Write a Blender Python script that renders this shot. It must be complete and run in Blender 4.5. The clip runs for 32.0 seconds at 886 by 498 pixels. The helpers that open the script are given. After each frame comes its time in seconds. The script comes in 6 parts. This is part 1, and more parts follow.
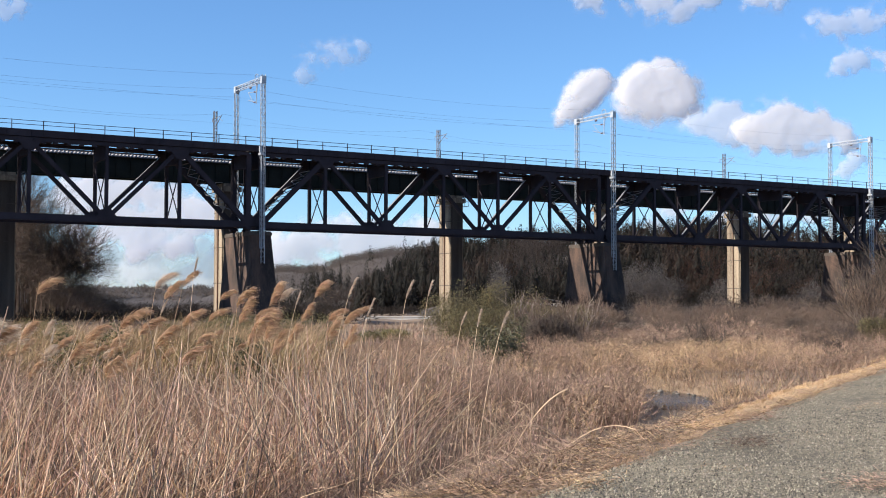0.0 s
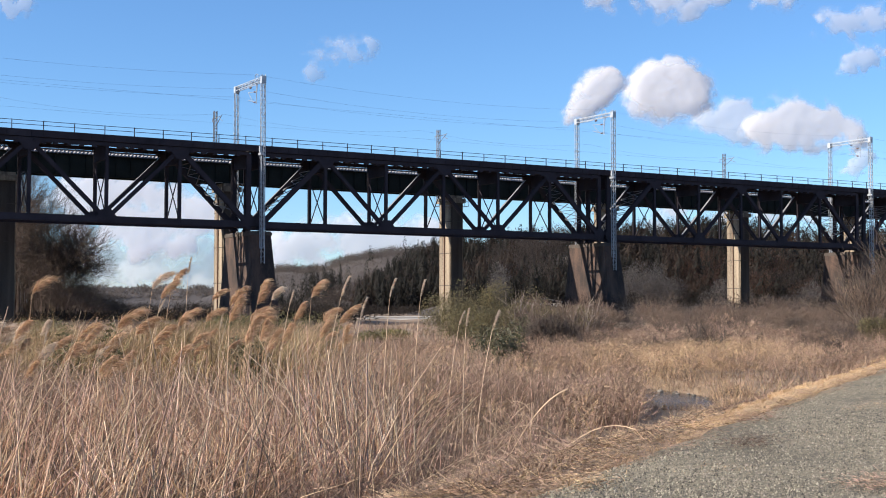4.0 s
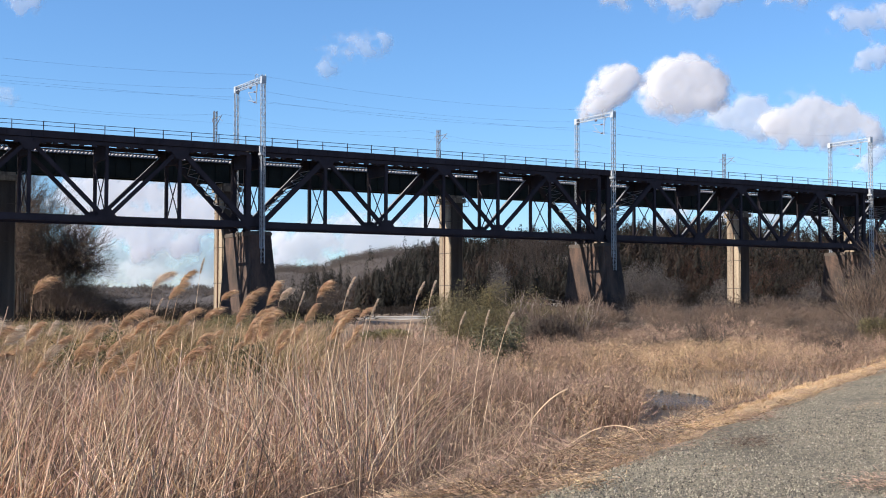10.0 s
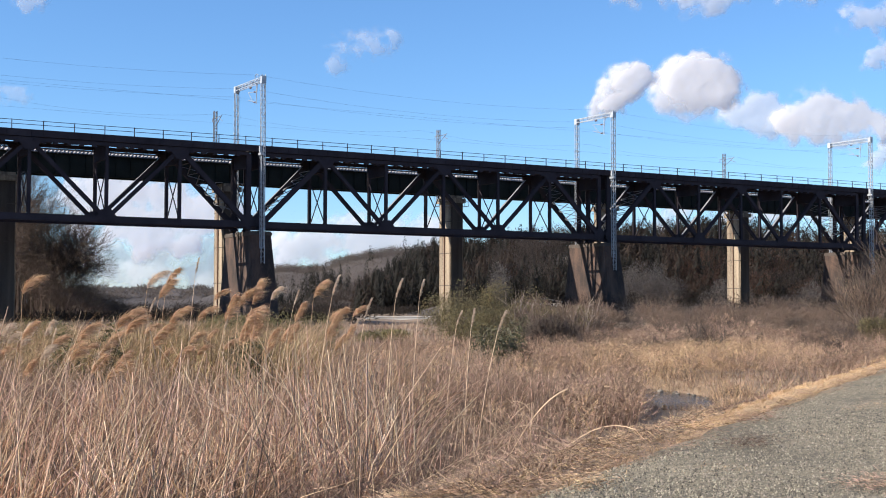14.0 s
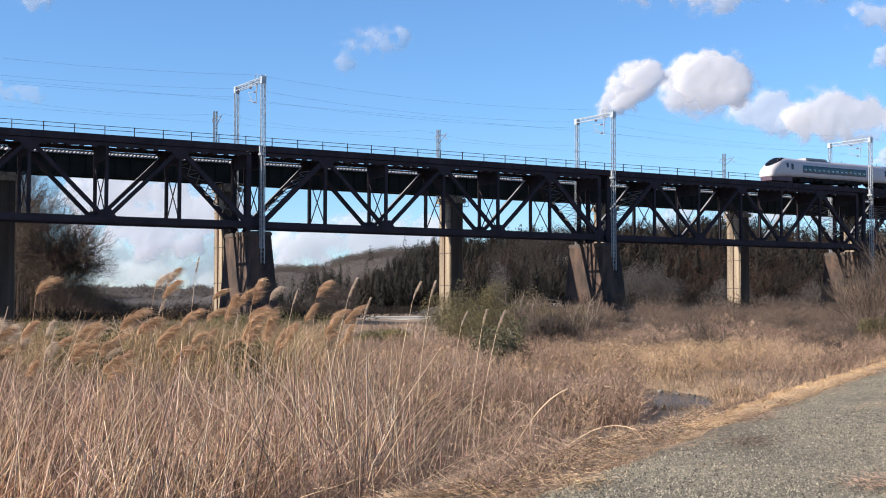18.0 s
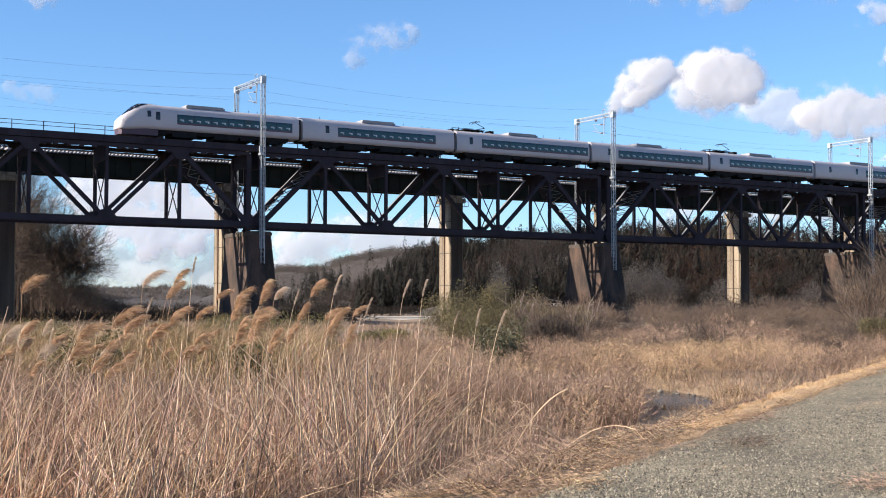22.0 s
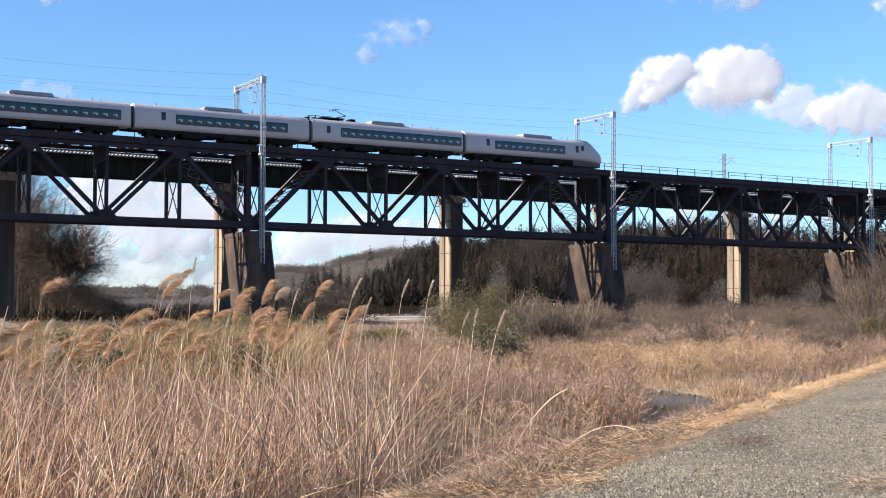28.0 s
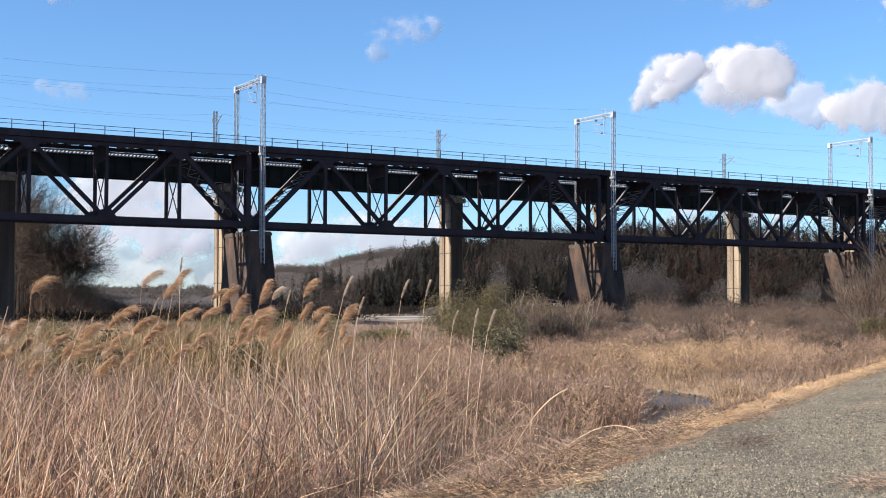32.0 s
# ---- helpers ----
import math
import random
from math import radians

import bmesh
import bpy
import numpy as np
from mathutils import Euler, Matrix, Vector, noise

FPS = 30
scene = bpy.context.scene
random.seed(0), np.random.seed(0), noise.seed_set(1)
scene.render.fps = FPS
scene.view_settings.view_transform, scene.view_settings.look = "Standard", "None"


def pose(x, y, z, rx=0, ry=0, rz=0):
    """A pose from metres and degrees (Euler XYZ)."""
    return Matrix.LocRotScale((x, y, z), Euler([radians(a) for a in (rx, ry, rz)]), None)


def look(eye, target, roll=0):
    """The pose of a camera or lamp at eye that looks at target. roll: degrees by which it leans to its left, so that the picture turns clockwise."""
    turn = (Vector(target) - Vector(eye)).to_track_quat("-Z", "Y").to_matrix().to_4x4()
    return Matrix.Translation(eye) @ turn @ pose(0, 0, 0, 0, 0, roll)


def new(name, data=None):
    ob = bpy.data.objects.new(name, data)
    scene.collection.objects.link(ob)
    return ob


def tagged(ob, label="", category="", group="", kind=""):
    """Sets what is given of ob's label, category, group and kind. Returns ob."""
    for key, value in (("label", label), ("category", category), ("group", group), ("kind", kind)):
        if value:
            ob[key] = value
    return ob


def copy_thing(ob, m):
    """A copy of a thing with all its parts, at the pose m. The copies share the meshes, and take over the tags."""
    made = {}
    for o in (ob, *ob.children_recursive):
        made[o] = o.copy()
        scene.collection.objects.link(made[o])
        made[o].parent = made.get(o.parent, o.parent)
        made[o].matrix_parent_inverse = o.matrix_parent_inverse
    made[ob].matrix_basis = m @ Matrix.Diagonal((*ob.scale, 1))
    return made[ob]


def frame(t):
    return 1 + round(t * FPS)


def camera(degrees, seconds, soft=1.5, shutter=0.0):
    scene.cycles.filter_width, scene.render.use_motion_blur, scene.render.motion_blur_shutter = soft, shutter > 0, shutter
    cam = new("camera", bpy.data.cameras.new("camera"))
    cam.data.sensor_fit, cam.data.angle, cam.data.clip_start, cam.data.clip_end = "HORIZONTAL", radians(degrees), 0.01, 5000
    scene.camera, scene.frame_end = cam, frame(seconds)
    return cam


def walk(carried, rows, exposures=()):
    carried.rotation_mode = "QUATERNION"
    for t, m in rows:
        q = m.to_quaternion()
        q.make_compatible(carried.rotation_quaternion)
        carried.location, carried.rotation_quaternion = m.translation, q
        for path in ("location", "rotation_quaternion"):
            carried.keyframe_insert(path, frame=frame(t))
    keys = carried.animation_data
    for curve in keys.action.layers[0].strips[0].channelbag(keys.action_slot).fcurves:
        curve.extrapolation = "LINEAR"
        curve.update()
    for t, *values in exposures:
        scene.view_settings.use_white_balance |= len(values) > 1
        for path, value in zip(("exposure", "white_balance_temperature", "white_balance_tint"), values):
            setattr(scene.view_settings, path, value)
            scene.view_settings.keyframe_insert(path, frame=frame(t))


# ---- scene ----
# ---- camera: stands still on the gravel road ----
SECONDS = 32.0
cam = camera(38.517, SECONDS, soft=1.0)
EYE = (0.0, 0.0, 1.6)
STAND = pose(*EYE, 90 + 2.577, 0, 0) @ pose(0, 0, 0, 0, 0, 0.0325)
walk(cam, [(0.0, STAND), (SECONDS, STAND)], exposures=[(0.0, 1.02, 6350, 9), (10.0, 1.03, 6350, 9), (14.0, 1.07, 6350, 9), (20.0, 1.03, 6450, 9), (21.0, 1.10, 6500, 9), (22.5, 1.17, 6550, 9), (28.4, 1.26, 6500, 9), (31.0, 1.08, 6450, 9), (SECONDS, 1.08, 6450, 9)])

# ---- daylight ----
SUN_AZIMUTH, SUN_HEIGHT = -108.5, 29.0
world = bpy.data.worlds.new("sky")
scene.world = world
world.use_nodes = True
wn = world.node_tree.nodes
sky_node = wn.new("ShaderNodeTexSky")
sky_node.sky_type = "NISHITA"
sky_node.sun_disc = False
sky_node.sun_elevation = radians(SUN_HEIGHT)
sky_node.sun_rotation = radians(SUN_AZIMUTH % 360)
sky_node.air_density, sky_node.dust_density, sky_node.ozone_density = 1.0, 0.05, 8.0
wn["Background"].inputs["Strength"].default_value = 0.088
world.node_tree.links.new(sky_node.outputs["Color"], wn["Background"].inputs["Color"])
sun_data = bpy.data.lights.new("sun", "SUN")
sun_data.energy, sun_data.angle, sun_data.color = 5.0, radians(0.53), (1.0, 0.91, 0.80)
sun = new("sun", sun_data)
TO_SUN = Vector((math.sin(radians(SUN_AZIMUTH)) * math.cos(radians(SUN_HEIGHT)),
                 math.cos(radians(SUN_AZIMUTH)) * math.cos(radians(SUN_HEIGHT)), math.sin(radians(SUN_HEIGHT))))
sun.matrix_world = look(TO_SUN * 200, (0, 0, 0))


# ---- materials ----
def surface(name, dark, light, scale=1.0, rough=0.8, metal=0.0, bump=0.3, fine=12.0, vary="", spread=0.25, gloss=0.5, relief=0.02, streak=1.0, span=(0.45, 1.0)):
    """Two tones mixed by a broad and a fine noise; vary: '' | 'object' | 'island' shifts the value piece by piece."""
    m = bpy.data.materials.new(name)
    m.use_nodes = True
    nt = m.node_tree
    n, li = nt.nodes, nt.links
    b = n["Principled BSDF"]
    tc = n.new("ShaderNodeTexCoord")
    big, small = n.new("ShaderNodeTexNoise"), n.new("ShaderNodeTexNoise")
    big.inputs["Scale"].default_value, big.inputs["Detail"].default_value = scale, 4
    small.inputs["Scale"].default_value, small.inputs["Detail"].default_value = scale * fine, 3
    flow = n.new("ShaderNodeMapping")
    flow.inputs["Scale"].default_value = (1.0, 1.0, streak)
    li.new(tc.outputs["Object"], flow.inputs["Vector"])
    li.new(flow.outputs["Vector"], big.inputs["Vector"])
    li.new(tc.outputs["Object"], small.inputs["Vector"])
    add = n.new("ShaderNodeMath"); add.operation = "MULTIPLY_ADD"
    add.inputs[1].default_value = 0.45
    li.new(small.outputs["Fac"], add.inputs[0])
    li.new(big.outputs["Fac"], add.inputs[2])
    ramp = n.new("ShaderNodeMapRange")
    ramp.inputs[1].default_value, ramp.inputs[2].default_value = span
    li.new(add.outputs[0], ramp.inputs[0])
    mix = n.new("ShaderNodeMix"); mix.data_type = "RGBA"
    mix.inputs[6].default_value, mix.inputs[7].default_value = (*dark, 1), (*light, 1)
    li.new(ramp.outputs[0], mix.inputs[0])
    out = mix.outputs[2]
    if vary:
        hsv = n.new("ShaderNodeHueSaturation")
        src = n.new("ShaderNodeObjectInfo").outputs["Random"] if vary == "object" else n.new("ShaderNodeNewGeometry").outputs["Random Per Island"]
        val = n.new("ShaderNodeMapRange")
        val.inputs[3].default_value, val.inputs[4].default_value = 1 - spread, 1 + spread
        li.new(src, val.inputs[0])
        li.new(val.outputs[0], hsv.inputs["Value"])
        hue = n.new("ShaderNodeMapRange")
        hue.inputs[3].default_value, hue.inputs[4].default_value = 0.5 - 0.02, 0.5 + 0.02
        frac = n.new("ShaderNodeMath"); frac.operation = "FRACT"
        mul = n.new("ShaderNodeMath"); mul.operation = "MULTIPLY"; mul.inputs[1].default_value = 7.31
        li.new(src, mul.inputs[0]); li.new(mul.outputs[0], frac.inputs[0]); li.new(frac.outputs[0], hue.inputs[0])
        li.new(hue.outputs[0], hsv.inputs["Hue"])
        li.new(out, hsv.inputs["Color"])
        out = hsv.outputs["Color"]
    li.new(out, b.inputs["Base Color"])
    b.inputs["Roughness"].default_value, b.inputs["Metallic"].default_value = rough, metal
    b.inputs["Specular IOR Level"].default_value = gloss
    if bump:
        bp = n.new("ShaderNodeBump")
        bp.inputs["Strength"].default_value, bp.inputs["Distance"].default_value = bump, relief
        li.new(small.outputs["Fac"], bp.inputs["Height"])
        li.new(bp.outputs["Normal"], b.inputs["Normal"])
    return m


STEEL = surface("black_painted_steel", (0.024, 0.020, 0.025), (0.046, 0.039, 0.046), 0.5, 0.8, 0, 0.2, 20, gloss=0.1)
GIRDER = surface("dark_green_steel", (0.015, 0.019, 0.016), (0.032, 0.037, 0.032), 0.4, 0.8, 0, 0.15, 20, gloss=0.1)
RUST = surface("rusty_rail", (0.10, 0.05, 0.03), (0.2, 0.12, 0.08), 2, 0.6, 0.4)
TIMBER = surface("weathered_sleeper", (0.02, 0.017, 0.015), (0.05, 0.042, 0.037), 3, 0.9)
MAST_GREY = surface("dull_grey_steel", (0.12, 0.12, 0.125), (0.22, 0.22, 0.23), 2.0, 0.6, 0.1, 0.1)
GALV = surface("galvanised_steel", (0.24, 0.25, 0.27), (0.44, 0.46, 0.48), 2.0, 0.4, 0.25, 0.1)
CABLE = surface("dark_wire", (0.10, 0.13, 0.17), (0.14, 0.17, 0.21), 2.0, 0.5, 0.3, 0)
PORCELAIN = surface("brown_insulator", (0.12, 0.06, 0.04), (0.2, 0.1, 0.07), 2.0, 0.3, 0, 0)
CONCRETE = surface("weathered_concrete", (0.062, 0.043, 0.030), (0.30, 0.235, 0.165), 1.4, 0.9, 0, 0.3, 3, streak=0.035, span=(0.5, 0.88))
BRICKWORK = surface("old_brick", (0.020, 0.013, 0.010), (0.105, 0.060, 0.041), 0.8, 0.9, 0, 0.5, 9, streak=0.3, span=(0.58, 0.95))
ASH = surface("stone_coping", (0.03, 0.024, 0.02), (0.10, 0.075, 0.06), 0.8, 0.9)
TRAIN_WHITE = surface("white_train_paint", (0.41, 0.375, 0.385), (0.47, 0.435, 0.44), 0.3, 0.35, 0, 0.02)
TRAIN_DARK = surface("underfloor_grey", (0.010, 0.009, 0.009), (0.024, 0.022, 0.022), 1.5, 0.8, gloss=0.1)
WHEEL_STEEL = surface("worn_wheel_steel", (0.02, 0.018, 0.017), (0.05, 0.045, 0.042), 2, 0.55, 0.4)
PALE_TIMBER = surface("pale_sleeper_and_lit_edge", (0.20, 0.19, 0.19), (0.42, 0.40, 0.40), 3, 0.9)
# near-black tone for the piers' sunless faces; shade put into colour
SHADED_FACE = surface("shaded_face_dark", (0.024, 0.018, 0.015), (0.095, 0.072, 0.056), 1.2, 0.95, 0, 0.4, 6, streak=0.08)
TRAIN_ROOF = surface("roof_unit_grey", (0.22, 0.21, 0.21), (0.32, 0.31, 0.31), 1.0, 0.6)
TRAIN_GLASS = surface("tinted_window", (0.012, 0.04, 0.045), (0.02, 0.06, 0.06), 0.5, 0.12, 0, 0, gloss=0.5)
TRAIN_BLACK = surface("black_glass", (0.01, 0.01, 0.012), (0.015, 0.015, 0.02), 0.5, 0.1, 0, 0)
TRAIN_PINK = surface("plum_stripe", (0.062, 0.022, 0.040), (0.085, 0.032, 0.055), 0.5, 0.4, 0, 0)
TRAIN_SKIRT = surface("dark_plum_skirt", (0.05, 0.025, 0.04), (0.08, 0.04, 0.06), 0.5, 0.5, 0, 0)
SEAT_WHITE = surface("white_headrest", (0.45, 0.46, 0.46), (0.56, 0.57, 0.57), 0.5, 0.8, 0, 0)
LAMP_GLASS = surface("lamp_glass", (0.6, 0.6, 0.55), (0.7, 0.7, 0.65), 0.5, 0.1, 0, 0)


def gravel_material():
    """Crushed stone: cells of random tone at two sizes over a dusty, patchy ground."""
    m = surface("road_gravel", (0.075, 0.060, 0.036), (0.235, 0.195, 0.127), 0.45, 0.95, 0, 0.6, 60)
    nt = m.node_tree
    n, li = nt.nodes, nt.links
    b = n["Principled BSDF"]
    base = b.inputs["Base Color"].links[0].from_socket
    tc = n["Texture Coordinate"]
    out = base
    for scale, low, high in ((24.0, 0.65, 1.35), (60.0, 0.5, 1.5)):
        vo = n.new("ShaderNodeTexVoronoi"); vo.inputs["Scale"].default_value = scale
        li.new(tc.outputs["Object"], vo.inputs["Vector"])
        sp = n.new("ShaderNodeSeparateColor"); li.new(vo.outputs["Color"], sp.inputs[0])
        mr = n.new("ShaderNodeMapRange")
        mr.inputs[3].default_value, mr.inputs[4].default_value = low, high
        li.new(sp.outputs[0], mr.inputs[0])
        mx = n.new("ShaderNodeMix"); mx.data_type, mx.blend_type = "RGBA", "MULTIPLY"
        mx.inputs[0].default_value = 1.0
        li.new(out, mx.inputs[6]); li.new(mr.outputs[0], mx.inputs[7])
        out = mx.outputs[2]
    li.new(out, b.inputs["Base Color"])
    return m


GRAVEL = gravel_material()
STONE = surface("grey_stone", (0.095, 0.080, 0.056), (0.255, 0.220, 0.160), 6, 0.9, 0, 0.2, vary="island", spread=0.75)
WET_STONE = surface("brown_bank_stone", (0.09, 0.075, 0.058), (0.22, 0.19, 0.15), 3, 0.85, 0, 0.3, vary="object", spread=0.35)
TURF = surface("golden_turf", (0.25, 0.16, 0.08), (0.60, 0.41, 0.225), 0.8, 0.95, 0, 0.8, 60)
SOIL = surface("field_soil", (0.10, 0.07, 0.045), (0.26, 0.18, 0.11), 0.12, 0.95, 0, 0.6, 30)
REED_STEM = surface("dry_reed", (0.25, 0.13, 0.072), (0.62, 0.395, 0.245), 1.5, 0.8, 0, 0, vary="island", spread=0.5)
PALE_STEM = surface("sunbleached_reed", (0.32, 0.19, 0.115), (0.82, 0.585, 0.405), 1.5, 0.7, 0, 0, vary="island", spread=0.5)
GOLDEN_LEAF = surface("olive_gold_leaf", (0.18, 0.112, 0.05), (0.37, 0.255, 0.13), 0.3, 0.8, 0, 0, 8, vary="island", spread=0.45)
RUSSET = surface("russet_weed", (0.155, 0.09, 0.06), (0.40, 0.268, 0.188), 0.4, 0.85, 0, 0, 8, vary="island", spread=0.45)
DARK_LEAF = surface("dark_olive_leaf", (0.032, 0.032, 0.012), (0.10, 0.088, 0.034), 0.6, 0.6, 0, 0, 8, vary="island", spread=0.5)
# dark weed brown, deepened to carry the shade between the canes
WEED_AND_SHADE = surface("weed_brown_with_shade", (0.070, 0.042, 0.028), (0.20, 0.125, 0.082), 0.5, 0.9, 0, 0, 8, vary="island", spread=0.5)
STRAW = surface("dry_straw", (0.24, 0.145, 0.08), (0.56, 0.385, 0.22), 0.3, 0.85, 0, 0, 8, vary="island", spread=0.4)
BROWN_GRASS = surface("brown_grass", (0.14, 0.083, 0.055), (0.37, 0.25, 0.17), 0.3, 0.85, 0, 0, 8, vary="island", spread=0.45)
YELLOW_GRASS = surface("pale_yellow_grass", (0.33, 0.21, 0.112), (0.64, 0.445, 0.25), 0.5, 0.85, 0, 0, 8, vary="island", spread=0.3)
PLUME = surface("reed_plume", (0.35, 0.205, 0.11), (0.60, 0.41, 0.26), 4, 0.9, 0, 0, 8, vary="island", spread=0.4)
PALE_PLUME = surface("bleached_plume", (0.42, 0.31, 0.22), (0.70, 0.57, 0.44), 4, 0.9, 0, 0, 8, vary="island", spread=0.3)
GREEN_LEAF = surface("olive_leaf", (0.080, 0.070, 0.027), (0.20, 0.165, 0.068), 0.4, 0.6, 0, 0, 8, vary="island", spread=0.45)
BARK = surface("grey_brown_bark", (0.07, 0.05, 0.04), (0.15, 0.115, 0.09), 1.5, 0.9, 0, 0.2)
TWIG = surface("bare_twig", (0.032, 0.022, 0.016), (0.09, 0.064, 0.048), 0.2, 0.9, 0, 0, 8, vary="island", spread=0.4)
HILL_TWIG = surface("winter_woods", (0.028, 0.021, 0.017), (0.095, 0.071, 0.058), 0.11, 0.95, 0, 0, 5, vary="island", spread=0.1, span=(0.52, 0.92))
# distance haze is put into this lighter twig colour
HAZE_TWIG = surface("hazed_winter_woods", (0.092, 0.074, 0.062), (0.16, 0.13, 0.11), 0.07, 0.95, 0, 0, 8, vary="island", spread=0.1)
PALE_TWIG = surface("pale_bare_branch", (0.16, 0.12, 0.095), (0.30, 0.24, 0.195), 0.3, 0.9, 0, 0, 8, vary="island", spread=0.35)
MID_TWIG = surface("brown_branch", (0.062, 0.040, 0.028), (0.165, 0.113, 0.080), 0.3, 0.9, 0, 0, 8, vary="island", spread=0.4)
# paler steel: sunlight on diagonals and lacing put into the colour
SUNLIT_STEEL = surface("sunlit_steel_tone", (0.10, 0.10, 0.11), (0.2, 0.2, 0.21), 0.6, 0.8, 0, 0.1)
CEDAR = surface("cedar_needles", (0.012, 0.012, 0.009), (0.032, 0.027, 0.019), 0.15, 0.9, 0, 0, 8, vary="island", spread=0.3)
BRONZE_CEDAR = surface("bronzed_cedar_needles", (0.024, 0.015, 0.010), (0.050, 0.032, 0.021), 0.15, 0.9, 0, 0, 8, vary="island", spread=0.3)
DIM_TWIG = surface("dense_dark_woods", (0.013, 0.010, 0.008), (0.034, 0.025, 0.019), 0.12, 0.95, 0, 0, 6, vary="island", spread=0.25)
RUSSET_TWIG = surface("russet_winter_oak", (0.050, 0.025, 0.016), (0.105, 0.056, 0.036), 0.12, 0.95, 0, 0, 6, vary="island", spread=0.3)
GREY_TWIG = surface("grey_winter_twigs", (0.075, 0.064, 0.057), (0.15, 0.13, 0.118), 0.2, 0.95, 0, 0, 6, vary="island", spread=0.3)
OLIVE_LEAF = surface("yellowed_olive_leaf", (0.060, 0.049, 0.022), (0.195, 0.158, 0.070), 0.5, 0.7, 0, 0, 8, vary="island", spread=0.5)
LITTER = surface("hill_floor", (0.042, 0.032, 0.026), (0.075, 0.058, 0.047), 0.02, 0.95, 0, 0.2, 20)


def thin(m, share=0.5):
    """Fine twigs and needles pass part of the light on to their far side."""
    n, li = m.node_tree.nodes, m.node_tree.links
    b = n["Principled BSDF"]
    tl, mx = n.new("ShaderNodeBsdfTranslucent"), n.new("ShaderNodeMixShader")
    li.new(b.inputs["Base Color"].links[0].from_socket, tl.inputs["Color"])
    mx.inputs[0].default_value = share
    li.new(b.outputs[0], mx.inputs[1]); li.new(tl.outputs[0], mx.inputs[2])
    li.new(mx.outputs[0], n["Material Output"].inputs["Surface"])


for m_ in (HILL_TWIG, HAZE_TWIG, CEDAR, BRONZE_CEDAR, DIM_TWIG, RUSSET_TWIG, GREY_TWIG):
    thin(m_)
for m_ in (PLUME, PALE_PLUME, GOLDEN_LEAF, GREEN_LEAF, OLIVE_LEAF):
    thin(m_, 0.35)
WATER = surface("stream_water", (0.022, 0.022, 0.020), (0.045, 0.043, 0.040), 0.35, 0.12, 0, 0.6, 10, gloss=0.16, relief=0.12)
WHITE_WALL = surface("pale_concrete_wall", (0.55, 0.53, 0.5), (0.7, 0.68, 0.65), 0.5, 0.8)


# ---- mesh helpers ----
def box(bm, lo, hi, m=None):
    c = [(lo[i] + hi[i]) / 2 for i in range(3)]
    s = [abs(hi[i] - lo[i]) for i in range(3)]
    t = Matrix.Translation(c) @ Matrix.Diagonal((*s, 1))
    bmesh.ops.create_cube(bm, size=1, matrix=(m @ t) if m else t)
    return bm


def beam(bm, a, b, w, h, up=(0, 0, 1)):
    """A bar of section w x h from a to b."""
    a, b = Vector(a), Vector(b)
    d = b - a
    z = d.normalized()
    x = z.cross(Vector(up))
    if x.length < 1e-4:
        x = z.cross(Vector((1, 0, 0)))
    x.normalize()
    y = x.cross(z)
    m = Matrix((x, y, z)).transposed().to_4x4()
    m.translation = (a + b) / 2
    bmesh.ops.create_cube(bm, size=1, matrix=m @ Matrix.Diagonal((w, h, d.length, 1)))
    return bm


def rod(bm, a, b, r, n=6, r2=None):
    a, b = Vector(a), Vector(b)
    q = (b - a).to_track_quat("Z", "Y").to_matrix().to_4x4()
    q.translation = (a + b) / 2
    bmesh.ops.create_cone(bm, cap_ends=True, segments=n, radius1=r, radius2=r if r2 is None else r2, depth=(b - a).length, matrix=q)
    return bm


def pipe(bm, pts, radii, n=5):
    """One unbroken tube through the points."""
    rings = []
    for i, p in enumerate(pts):
        d = (pts[min(i + 1, len(pts) - 1)] - pts[max(i - 1, 0)]).normalized()
        e = d.orthogonal().normalized() if not rings else (e - d * e.dot(d)).normalized()
        g = d.cross(e)
        rings.append([bm.verts.new(p + (e * math.cos(2 * math.pi * j / n) + g * math.sin(2 * math.pi * j / n)) * radii[i]) for j in range(n)])
    for a, b in zip(rings[:-1], rings[1:]):
        for j in range(n):
            bm.faces.new((a[j], a[(j + 1) % n], b[(j + 1) % n], b[j]))
    return bm


def part(name, bm, material, parent, label=""):
    me = bpy.data.meshes.new(name)
    bm.to_mesh(me)
    bm.free()
    me.materials.append(material)
    ob = new(name, me)
    ob.parent = parent
    return tagged(ob, label)


def lone(name, bm, material, label="", category="", group="", kind=""):
    return tagged(part(name, bm, material, None), label, category, group, kind)


def tri_mesh(name, verts, tris, material, smooth=False):
    me = bpy.data.meshes.new(name)
    verts, tris = np.asarray(verts, np.float32), np.asarray(tris, np.int32)
    me.vertices.add(len(verts)); me.vertices.foreach_set("co", verts.ravel())
    me.loops.add(tris.size); me.loops.foreach_set("vertex_index", tris.ravel())
    k = tris.shape[1]
    me.polygons.add(len(tris)); me.polygons.foreach_set("loop_start", np.arange(0, tris.size, k, dtype=np.int32))
    if smooth:
        me.polygons.foreach_set("use_smooth", np.ones(len(tris), bool))
    me.update(calc_edges=True)
    me.materials.append(material)
    return new(name, me)


def thing(name, m, label, category, group="", kind=""):
    ob = new(name)
    ob.matrix_world = m
    return tagged(ob, label, category, group, kind)


RNG = np.random.default_rng(7)

# ---- plan: bridge axes. s runs along the bridge, p across it and away from the road ----
TURN = 31.0624
BR = pose(0, 0, 0, 0, 0, TURN)
RAIL_Z = 19.3
TRACK_P = 131.43


def at(s, p, z):
    return BR @ Matrix.Translation((s, p, z))


